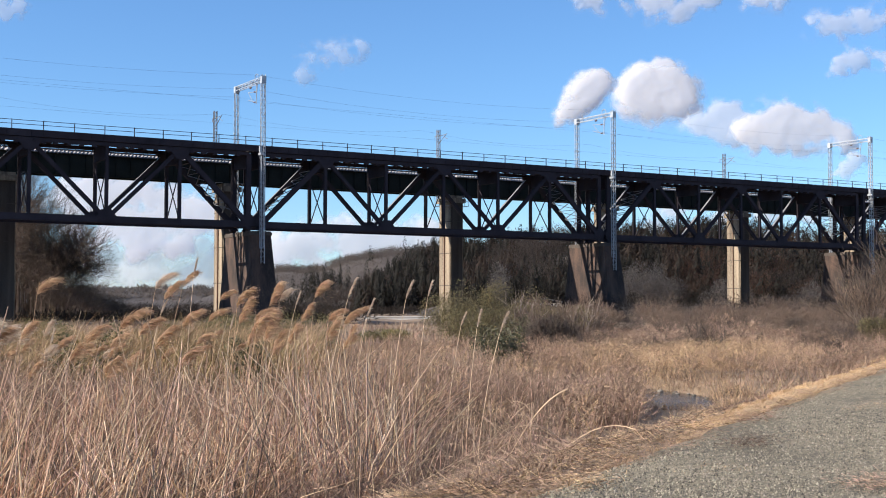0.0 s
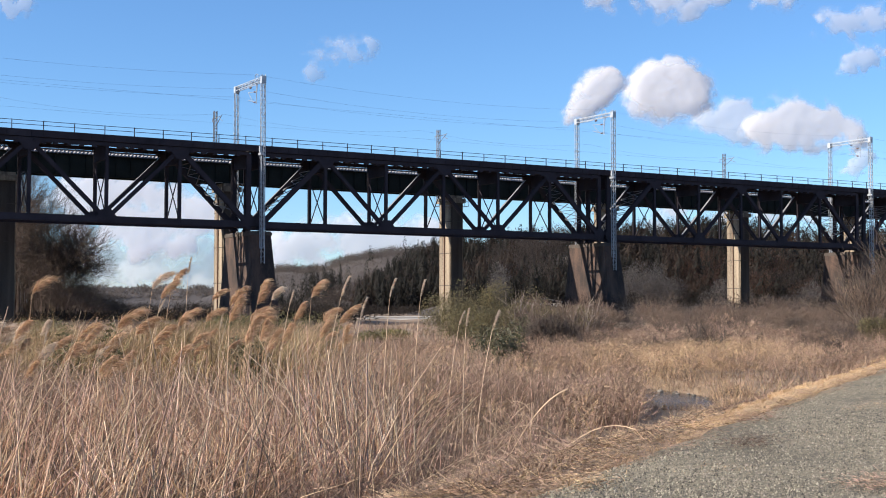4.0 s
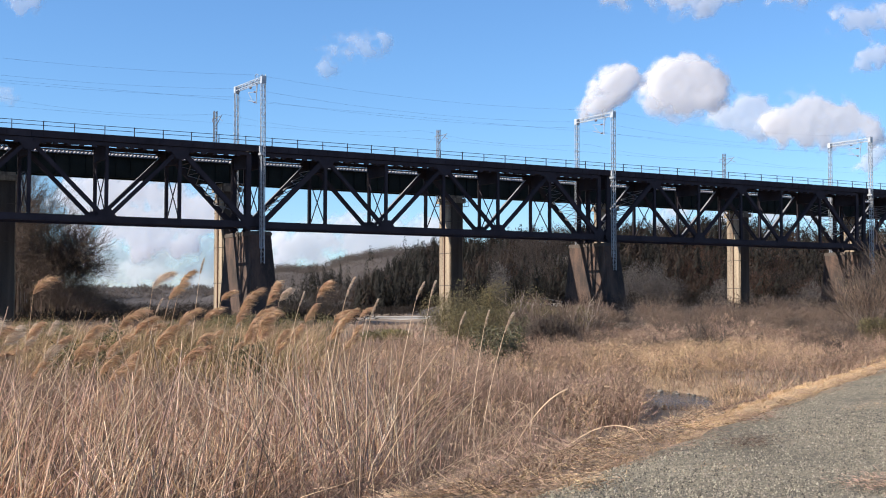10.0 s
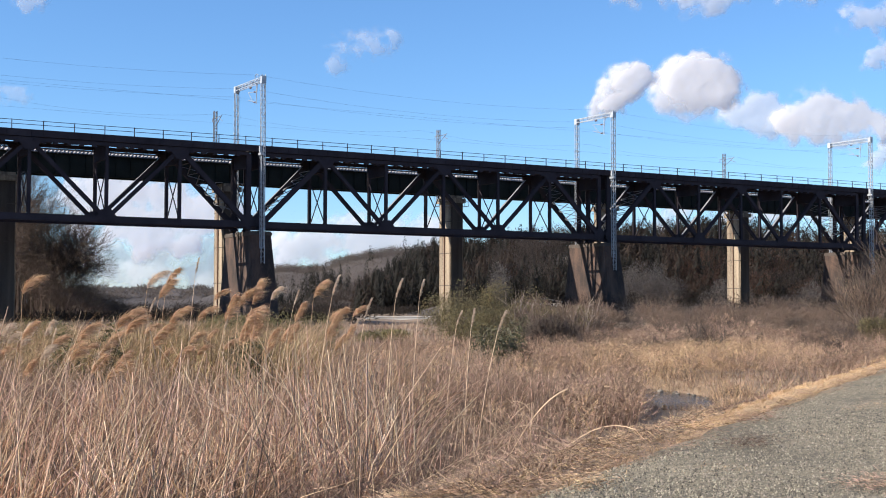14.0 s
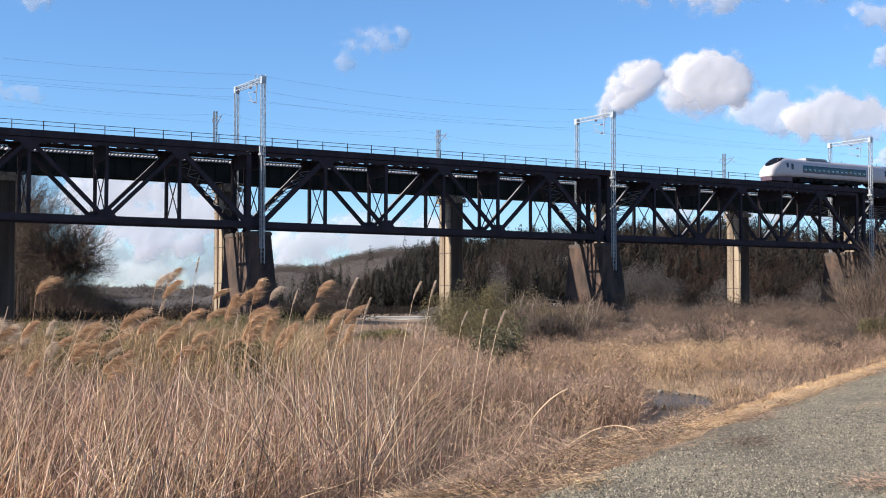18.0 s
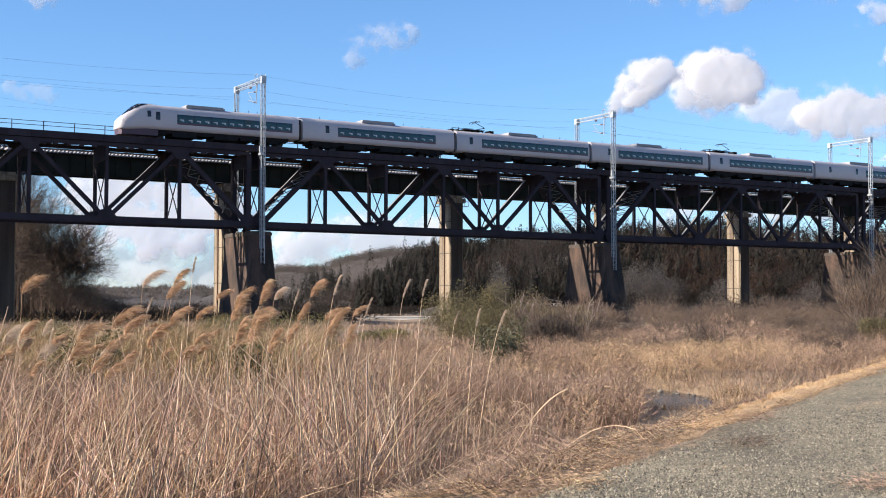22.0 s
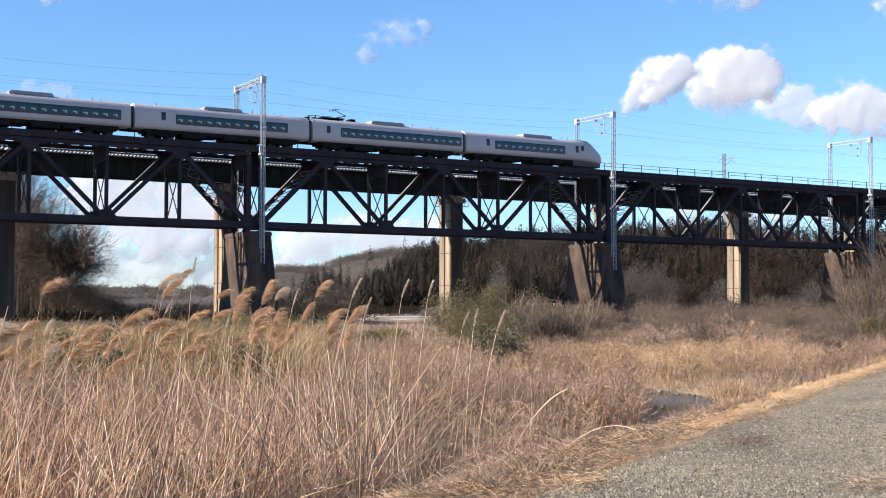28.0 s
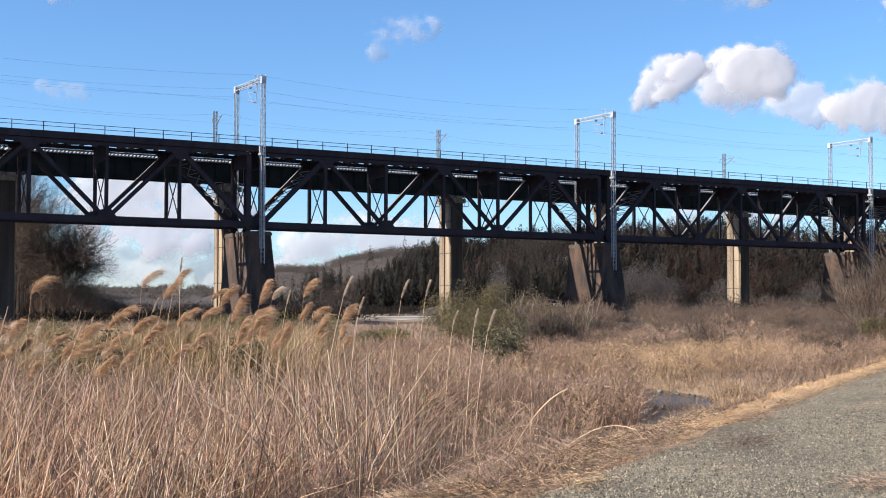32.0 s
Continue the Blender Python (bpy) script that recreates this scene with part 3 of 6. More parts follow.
def make_far_pier(s):
    c = thing("concrete_pier", at(s, 139.8, 0), "slim sunlit weathered concrete pier with a stepped cap", "bridge pier", "concrete piers")
    bm = bmesh.new()
    box(bm, (0, 0, -1), (2.0, 2.85, 15.0))
    bmesh.ops.bevel(bm, geom=[e for e in bm.edges if abs(e.verts[0].co.z - e.verts[1].co.z) > 5], offset=0.12, segments=2, affect="EDGES")
    part("shaft", bm, CONCRETE, c)
    # thin dark slab paints deep shade on the front of the shaft
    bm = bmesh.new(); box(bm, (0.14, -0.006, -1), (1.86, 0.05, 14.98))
    part("shade_panel", bm, SHADED_FACE, c, "dark panel painting the shade of the sunless face")
    bm = bmesh.new()
    box(bm, (-0.25, -0.2, 15.0), (2.25, 3.05, 15.6)); box(bm, (0.1, 0.1, 15.6), (1.9, 2.75, 15.95))
    part("cap", bm, CONCRETE, c)
    for z in (4.2, 8.4, 12.5):
        bm = bmesh.new()
        box(bm, (-0.02, -0.02, z), (2.02, 2.87, z + 0.09))
        part("casting_joint", bm, ASH, c, "dark horizontal casting joint")
    bm = bmesh.new(); rod(bm, (-0.09, 1.35, -0.8), (-0.09, 1.35, 15.0), 0.07, 6)
    for z in (2.0, 6.0, 10.0, 13.5):
        box(bm, (-0.17, 1.22, z), (0.0, 1.48, z + 0.12))
    part("drain_pipe", bm, RUST, c, "rusty drain pipe down the sunlit face")
    for x in (-0.9, 2.9):      # inspection cages at the head
        bm = bmesh.new()
        for y in (0.2, 1.2, 2.4):
            rod(bm, (x, y, 14.6), (x, y, 16.0), 0.03, 5)
        for z in (14.6, 15.3, 16.0):
            rod(bm, (x, 0.2, z), (x, 2.4, z), 0.03, 5)
            for y in (0.2, 2.4):
                rod(bm, (x, y, z), (0 if x < 0 else 2.0, y, z), 0.03, 5)
        part("inspection_cage", bm, GALV, c)
    return c


def make_far_mast(s):
    m = thing("catenary_mast", at(s + 0.3, 143.3, 0), "grey lattice mast with a bracket arm beside the far track", "catenary mast", "masts")
    bm = bmesh.new(); lattice(bm, 0, 0, 15.6, 24.9, 0.17, 0.45, 0.03)
    part("mast", bm, MAST_GREY, m)
    bm = bmesh.new()
    rod(bm, (0, 0, 23.0), (0, -2.2, 24.2), 0.04); rod(bm, (0, 0, 24.0), (0, -2.0, 24.1), 0.04)
    rod(bm, (0, -1.4, 23.8), (0, -2.4, 23.4), 0.03); rod(bm, (0, 0.1, 24.1), (0, 0.9, 24.1), 0.04); rod(bm, (0, 0.9, 23.7), (0, 0.9, 24.1), 0.04)
    part("bracket_arm", bm, MAST_GREY, m)
    return m


for a, b in zip(FAR_PIERS[:-1], FAR_PIERS[1:]):
    make_girder(a + 1.0, b + 1.0)
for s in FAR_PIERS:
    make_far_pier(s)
for s in (-24.0, 3.4, 54.2, 85.3, 136.2, 187.0):
    make_far_mast(s)


# ---- overhead wires ----
def wire(name, p, z, sag, label, s0=54.16 - 97.1, step=48.55, n=5, r=0.008):
    pts = []
    for k in range(n):
        for i in range(9 if k == n - 1 else 8):
            u_ = i / 8
            pts.append(Vector((s0 + (k + u_) * step, p, z - sag * 4 * u_ * (1 - u_))))
    bm = pipe(bmesh.new(), pts, [r] * len(pts), 4)
    ob = lone(name, bm, CABLE, label, "overhead wire")
    ob.matrix_world = BR
    return ob


wire("feeder_wire", 129.9, GANTRY_TOP + 0.75, 0.9, "thin dark feeder wire strung between the gantries")
wire("messenger_wire", 131.43, GANTRY_TOP - 0.6, 1.0, "thin dark messenger wire strung above the track")
wire("contact_wire", 131.43, GANTRY_TOP - 2.0, 0.05, "thin dark contact wire strung above the track")
wire("earth_wire", 135.7, GANTRY_TOP - 0.9, 0.7, "thin dark earth wire strung between the gantries")
wire("messenger_wire", 141.2, 24.3, 0.9, "thin dark messenger wire above the far track", 54.5 - 81.5, 27.2, 9)
wire("contact_wire", 141.2, 23.2, 0.05, "thin dark contact wire above the far track", 54.5 - 81.5, 27.2, 9)

# ---- embankments that carry the line on past both ends of the bridges ----
for name, s0, s1 in (("embankment_west", -340.0, -43.0), ("embankment_east", 247.0, 760.0)):
    bm = bmesh.new()
    pr = [(112, -1.5), (127, 18.6), (146, 18.6), (161, -1.5)]
    va = [bm.verts.new((s0, p, z)) for p, z in pr]
    vb = [bm.verts.new((s1, p, z)) for p, z in pr]
    for i in range(4):
        bm.faces.new((va[i], va[(i + 1) % 4], vb[(i + 1) % 4], vb[i]))
    bm.faces.new(va); bm.faces.new(vb[::-1])
    ob = lone(name, bm, SOIL, "grassy railway embankment", "embankment", kind="structure")
    ob.matrix_world = BR


# ---- train ----
CAR, GAP = 20.5, 0.45
PROFILE = [(1.36, 1.0), (1.46, 1.35), (1.475, 1.9), (1.46, 2.5), (1.40, 3.0), (1.26, 3.35), (0.95, 3.58), (0.45, 3.68)]
RINGP = PROFILE + [(-y, z) for y, z in PROFILE[::-1]]


def side_y(z):
    for (y0, z0), (y1, z1) in zip(PROFILE[:-1], PROFILE[1:]):
        if z0 <= z <= z1:
            return y0 + (y1 - y0) * (z - z0) / (z1 - z0)
    return 1.4


def loft(bm, stations):
    """Rings of (y, z) pairs at given x."""
    rings = [[bm.verts.new((x, y, z)) for y, z in ring] for x, ring in stations]
    n = len(rings[0])
    for a, b in zip(rings[:-1], rings[1:]):
        for i in range(n):
            f = bm.faces.new((a[i], a[(i + 1) % n], b[(i + 1) % n], b[i]))
            f.smooth = True
    for ring in (rings[0], rings[-1]):      # end walls on vertices of their own keep their edges crisp
        bm.faces.new([bm.verts.new(v.co) for v in ring])
    bmesh.ops.recalc_face_normals(bm, faces=bm.faces[:])
    return bm


def plate(bm, x0, x1, z0, z1, side, out=0.012):
    """A thin plate that follows the car's side between heights z0 and z1."""
    zs = [z0] + [z for _, z in PROFILE if z0 + 0.03 < z < z1 - 0.03] + [z1]
    for a, b in zip(zs[:-1], zs[1:]):
        ya, yb = side_y(a) + out, side_y(b) + out
        v = [(x0, ya, a), (x1, ya, a), (x1, yb, b), (x0, yb, b), (x0, ya - 0.06, a), (x1, ya - 0.06, a), (x1, yb - 0.06, b), (x0, yb - 0.06, b)]
        v = [bm.verts.new((x, y * side, z)) for x, y, z in v]
        for f in ((0, 1, 2, 3), (0, 3, 7, 4), (1, 5, 6, 2), (0, 4, 5, 1), (3, 2, 6, 7)):
            bm.faces.new([v[i] for i in f])
    bmesh.ops.recalc_face_normals(bm, faces=bm.faces[:])


# nose sections counted from the tip: place, crown height, underside, width
NOSE = [(0.0, 1.70, 0.95, 0.62), (0.10, 1.90, 0.85, 0.78), (0.35, 2.12, 0.82, 0.90), (0.75, 2.42, 0.82, 0.96), (1.3, 2.84, 0.85, 0.985), (2.0, 3.36, 0.9, 0.995), (2.7, 3.68, 0.95, 1.0), (3.5, 3.76, 1.0, 1.0), (4.6, 3.74, 1.0, 1.0), (5.4, 3.68, 1.0, 1.0)]
SHELL = [(0.0, 3.70), (0.45, 3.68), (0.95, 3.58), (1.26, 3.35), (1.40, 3.0), (1.46, 2.5)]


def nose_z(x, y):
    for (x0, t0, l0, w0), (x1, t1, l1, w1) in zip(NOSE[:-1], NOSE[1:]):
        if x0 <= x <= x1:
            f = (x - x0) / (x1 - x0)
            t, l, w = t0 + (t1 - t0) * f, l0 + (l1 - l0) * f, w0 + (w1 - w0) * f
            z = float(np.interp(abs(y) / w, [s[0] for s in SHELL], [s[1] for s in SHELL]))
            return l + (z - 1.0) * (t - l) / 2.68
    return 3.7


def make_car(kind, doors, windows, label, pantograph=False):
    """x runs from the car's leading end (0) to its trailing end; kind: 'mid', 'lead' or 'tail'."""
    car = thing("train_car", at(300, TRACK_P, RAIL_Z), label, "train car", "train cars")
    end = CAR if kind == "mid" else 21.3
    blunt = (lambda x: x) if kind == "mid" else (lambda x: 0.7 + 0.8 * x if x < 3.5 else x) if kind == "lead" else (lambda x: 0.86 * x if x < 3.5 else x)
    flip = (lambda x: x) if kind != "tail" else (lambda x: end - x)
    bm = bmesh.new()
    st = []
    if kind == "mid":
        st = [(GAP / 2, RINGP), (end - GAP / 2, RINGP)]
    else:
        st = [(blunt(x), [(y * wid * (1 if z < 3.0 else 0.98), low + (z - 1.0) * (top - low) / 2.68) for y, z in RINGP]) for x, top, low, wid in NOSE + [(end - GAP / 2, 3.68, 1.0, 1.0)]]
    part("body", loft(bm, [(flip(x), r) for x, r in st]), TRAIN_WHITE, car)
    for side in (-1, 1):
        x0, x1 = windows
        n = max(4, int((x1 - x0) / 1.9))
        bm = bmesh.new(); plate(bm, flip(x0 - 0.05), flip(x1 + 0.05), 1.83, 2.73, side, 0.006)
        part("window_band", bm, TRAIN_BLACK, car, "black band between the windows")
        for i in range(n):
            a = x0 + (x1 - x0) * i / n
            bm = bmesh.new(); plate(bm, flip(a + 0.05), flip(a + (x1 - x0) / n - 0.05), 1.88, 2.68, side, 0.014)
            part("window", bm, TRAIN_GLASS, car, "tinted window")
            for h in (0.25, 0.25 + (x1 - x0) / n / 2):
                bm = bmesh.new(); plate(bm, flip(a + h), flip(a + h + 0.46), 2.11, 2.22, side, 0.018)
                plate(bm, flip(a + h + 0.30), flip(a + h + 0.46), 1.98, 2.11, side, 0.018)
                part("headrest", bm, SEAT_WHITE, car, "white seat headrest behind the glass")
        bm = bmesh.new(); plate(bm, flip(x0 - 0.05), flip(x1 + 0.05), 1.66, 1.83, side, 0.008)
        part("stripe", bm, TRAIN_PINK, car, "plum stripe under the windows")
        for dx in doors:
            bm = bmesh.new(); plate(bm, flip(dx - 0.42), flip(dx + 0.42), 1.15, 3.0, side, 0.008)
            d = part("door", bm, TRAIN_WHITE, car, "white plug door")
            bm = bmesh.new(); plate(bm, flip(dx - 0.24), flip(dx + 0.24), 2.0, 2.85, side, 0.016)
            part("door_window", bm, TRAIN_BLACK, d, "dark door window")
    bm = bmesh.new(); box(bm, (8.0, -1.0, 3.6), (12.4, 1.0, 3.95))
    bmesh.ops.bevel(bm, geom=[e for e in bm.edges if e.verts[0].co.z > 3.9 and e.verts[1].co.z > 3.9], offset=0.14, segments=2, affect="EDGES")
    if kind == "tail":
        bmesh.ops.translate(bm, verts=bm.verts[:], vec=(1.0, 0, 0))
    part("air_conditioner", bm, TRAIN_ROOF, car, "grey roof air-conditioning unit")
    for x, h in ((16.6, 0.3), (17.5, 0.2), (14.0, 0.35), (3.0 if kind == "mid" else 15.6, 0.3)):
        bm = bmesh.new(); rod(bm, (x, 0, 3.6), (x, 0, 3.7 + h), 0.035, 5)
        part("roof_aerial", bm, TRAIN_DARK, car)
    # underfloor: bogies, wheels, equipment boxes
    bog = (3.3, end - 3.3) if kind == "mid" else ((4.2, end - 3.3) if kind == "lead" else (3.3, end - 4.2))
    for c in bog:
        bm = bmesh.new()
        for y in (-1.0, 1.0):
            box(bm, (c - 1.6, y - 0.1, 0.45), (c + 1.6, y + 0.1, 0.72)); box(bm, (c - 0.5, y - 0.12, 0.3), (c + 0.5, y + 0.12, 0.95))
        box(bm, (c - 0.25, -1.0, 0.5), (c + 0.25, 1.0, 0.85))
        bogie = part("bogie", bm, TRAIN_DARK, car, "dark grey bogie")
        for w in (-1.05, 1.05):
            bm = bmesh.new()
            for y in (-0.56, 0.56):
                rod(bm, (c + w, y - 0.06, 0.43), (c + w, y + 0.06, 0.43), 0.43, 16)
            rod(bm, (c + w, -0.9, 0.43), (c + w, 0.9, 0.43), 0.09, 8)
            part("wheelset", bm, WHEEL_STEEL, bogie)
    for a, b, lo in ((bog[0] + 2.2, bog[0] + 4.9, 0.3), (bog[0] + 5.2, bog[0] + 6.4, 0.55), (bog[0] + 6.9, bog[1] - 4.2, 0.32), (bog[1] - 3.9, bog[1] - 2.2, 0.4)):
        bm = bmesh.new(); box(bm, (a, -1.32, lo), (b, 1.32, 1.02))
        part("equipment_box", bm, TRAIN_DARK, car)
    bm = bmesh.new(); box(bm, (bog[0] - 1.9, -1.22, 0.66), (bog[1] + 1.9, 1.22, 1.03))
    part("underframe", bm, TRAIN_DARK, car, "blackened underframe")
    if kind == "mid" or kind == "lead":
        bm = bmesh.new(); box(bm, (end - GAP / 2 - 0.01, -0.85, 1.0), (end + GAP / 2 + 0.01, 0.85, 3.3))
        part("gangway_bellows", bm, TRAIN_BLACK, car, "black folded gangway bellows")
    if kind == "mid":
        for x in (-0.2, end - 1.0):
            bm = bmesh.new(); rod(bm, (x, 0, 0.85), (x + 1.2, 0, 0.85), 0.12, 8)
            part("coupler", bm, TRAIN_DARK, car)
    if kind != "mid":
        # windscreen wraps over the cab slope, lamps below it
        bm = bmesh.new()
        rows = []
        for x, w in ((0.72, 0.90), (1.0, 1.08), (1.3, 1.18), (1.65, 1.24), (2.0, 1.25), (2.35, 1.22), (2.7, 1.14), (3.1, 1.02), (3.5, 0.86), (3.9, 0.7), (4.3, 0.45)):
            rows.append([bm.verts.new((flip(blunt(x + 0.45 * (k / 6) ** 2)), w * k / 6, nose_z(x + 0.45 * (k / 6) ** 2, w * k / 6) + 0.02)) for k in range(-6, 7)])
        for a, b in zip(rows[:-1], rows[1:]):
            for i in range(12):
                bm.faces.new((a[i], a[i + 1], b[i + 1], b[i]))
        bmesh.ops.solidify(bm, geom=bm.faces[:], thickness=0.05)
        part("windscreen", bm, TRAIN_BLACK, car, "black wrap-round windscreen")
        for y in (-0.85, 0.85):
            bm = bmesh.new(); box(bm, (flip(blunt(0.12)), y * 0.8 - 0.16, 1.62), (flip(blunt(0.5)), y * 0.8 + 0.16, 1.78))
            part("headlight", bm, LAMP_GLASS, car, "clear headlight")
        bm = bmesh.new()
        ring = [(0.05, 0.7), (0.35, 1.15), (1.2, 1.34), (4.8, 1.38)]
        prof = [(flip(blunt(x)), -y) for x, y in ring] + [(flip(blunt(x)), y) for x, y in ring[::-1]]
        lo = [bm.verts.new((x, y * 0.96, 0.3)) for x, y in prof]
        hi = [bm.verts.new((x, y, 1.0)) for x, y in prof]
        for i in range(len(prof)):
            bm.faces.new((lo[i], lo[(i + 1) % 8], hi[(i + 1) % 8], hi[i]))
        bm.faces.new(lo); bm.faces.new(hi)
        bmesh.ops.recalc_face_normals(bm, faces=bm.faces[:])
        part("nose_skirt", bm, TRAIN_SKIRT, car, "dark plum skirt round the nose")
        for side in (-1, 1):
            bm = bmesh.new(); plate(bm, flip(3.15 if kind == "tail" else 3.6), flip(3.6 if kind == "tail" else 4.0), 2.25, 2.9, side, 0.012)
            part("cab_window", bm, TRAIN_BLACK, car, "small dark cab window")
    if pantograph:
        bm = bmesh.new()
        box(bm, (1.6, -0.8, 3.85), (4.6, 0.8, 3.93))
        for x in (1.7, 2.6, 3.5, 4.4):
            for y in (-0.6, 0.6):
                rod(bm, (x, y, 3.6), (x, y, 3.9), 0.09, 8)
        for x in (-0.6, 0.2, 1.0, 5.0):
            box(bm, (x + 0.5, -0.5, 3.62), (x + 0.9, 0.3, 3.86))
        for x in (0.35, 0.7, 1.15, 1.5, 2.1, 2.45, 2.8):
            rod(bm, (x, 0.3 * math.sin(9 * x), 3.6), (x, 0.3 * math.sin(9 * x), 3.98 + 0.16 * math.sin(7 * x)), 0.06, 6)
        rod(bm, (0.2, -0.4, 4.02), (3.2, -0.4, 4.06), 0.035, 5)
        box(bm, (5.4, -0.5, 3.6), (6.1, 0.5, 3.98))
        pb = part("pantograph_base", bm, TRAIN_DARK, car, "dark insulated roof frame")
        bm = bmesh.new()
        rod(bm, (3.4, 0, 3.95), (5.1, 0, 4.35), 0.045); rod(bm, (5.1, 0, 4.35), (3.6, 0, 4.95), 0.04)
        for x in (3.4, 3.8):
            rod(bm, (x, -0.8, 4.98), (x, 0.8, 4.98), 0.035)
            rod(bm, (x, -0.8, 4.98), (x, -0.95, 4.8), 0.03); rod(bm, (x, 0.8, 4.98), (x, 0.95, 4.8), 0.03)
        part("pantograph_arm", bm, TRAIN_DARK, pb, "thin folding contact arm")
    return car


LEAD_LABEL = "white express train end car with a sloping nose and dark windscreen"
MID_LABEL = "white express train car with tinted windows and plum stripe"
lead = make_car("lead", (4.75,), (6.9, 20.2), LEAD_LABEL)
mid_a = make_car("mid", (3.3,), (4.7, 17.6), MID_LABEL)
mid_b = make_car("mid", (2.2,), (3.8, 20.0), "white express train car with a pantograph on its roof", True)
mid_c = make_car("mid", (3.1,), (4.6, 19.2), MID_LABEL)
mid_e = make_car("mid", (3.3, 9.0), (11.0, 18.4), "white express train car with few windows and two doors")
tail = make_car("tail", (17.9, 4.25), (6.2, 16.8), LEAD_LABEL)
# order from the nose; a second pantograph car sits fourth
mid_d = copy_thing(mid_b, at(400, TRACK_P, RAIL_Z))
others = [copy_thing(mid_c, at(420, TRACK_P, RAIL_Z)), copy_thing(mid_a, at(440, TRACK_P, RAIL_Z)), copy_thing(mid_b, at(460, TRACK_P, RAIL_Z))]
TRAIN = [lead, mid_a, mid_b, mid_c, mid_d, mid_e, others[0], others[1], others[2], tail]


def train_rows(k):
    """Junction behind the leading car stands at 36.15 m along the bridge at 23 s."""
    off = -21.3 if k == 0 else (k - 1) * CAR
    run = ((0.0, -533.0), (8.0, -348.0), (17.0, -141.6), (18.0, -117.5), (19.0, -93.7), (21.0, -46.8), (23.0, 0.0), (25.0, 47.4), (27.0, 95.0), (29.0, 142.6), (31.0, 190.2), (SECONDS, 214.0))
    return [(t, at(36.15 + off - d, TRACK_P, RAIL_Z)) for t, d in run]


# ---- hills and woods ----
def clear(x, y, left=0.8):
    return (road_left(x, y) > left) & (stream_gap(x, y) > 2.05)


def patchy(x, y, size, seed):
    """0 to 1: slow uneven patches over the field."""
    s = seed * 1.7
    return 0.5 + 0.25 * (np.sin(x / size + s) * np.cos(y / size * 0.7 - s) + np.sin((x * 0.6 + y) / size * 1.9 + 2 * s) * np.sin((y * 0.5 - x) / size * 1.3 + s))


def wedge(n, y0, y1, k0, k1, power=1.0):
    """Points between distances y0 and y1 and slants k0 to k1 (x over y)."""
    y = y0 + (y1 - y0) * RNG.uniform(0, 1, n) ** power
    return RNG.uniform(k0, k1, n) * y, y


def keep(x, y, ok):
    return x[ok], y[ok]


def hill(name, ridge, y, depth, label, base=-1.0):
    """A wooded ridge: ridge gives (x, crest height) at distance y; the front slope falls over depth metres."""
    rx, rz = np.array([r[0] for r in ridge], float), np.array([r[1] for r in ridge], float)
    xs = np.linspace(rx[0], rx[-1], 90)
    fs = np.linspace(-1, 1, 17)
    crest = np.interp(xs, rx, rz)
    v = []
    for f in fs:
        k = 1 - abs(f)
        k = k * k * (3 - 2 * k) * 0.6 + k * 0.4
        zz = base + (crest - base) * k + np.sin(xs * 0.11 + f * 3) * 0.4 * k
        yy = y + f * depth + np.sin(xs * 0.05) * depth * 0.06
        v.append(np.stack((xs * (yy / y), yy, zz), -1))
    v = np.concatenate(v)
    n = len(xs)
    i, j = np.meshgrid(np.arange(len(fs) - 1), np.arange(n - 1), indexing="ij")
    i, j = i.ravel(), j.ravel()
    q = np.stack((i * n + j, i * n + j + 1, (i + 1) * n + j + 1, (i + 1) * n + j), -1)
    tagged(tri_mesh(name, v, q, LITTER, True), label, "hill", kind="structure")

    def place(x, f):
        c = np.interp(x, rx, rz)
        k = 1 - np.abs(f)
        k = k * k * (3 - 2 * k) * 0.6 + k * 0.4
        yy = y + f * depth + np.sin(x * 0.05) * depth * 0.06
        return np.stack((x * (yy / y), yy, base + (c - base) * k + np.sin(x * 0.11 + f * 3) * 0.4 * k), -1)
    return place


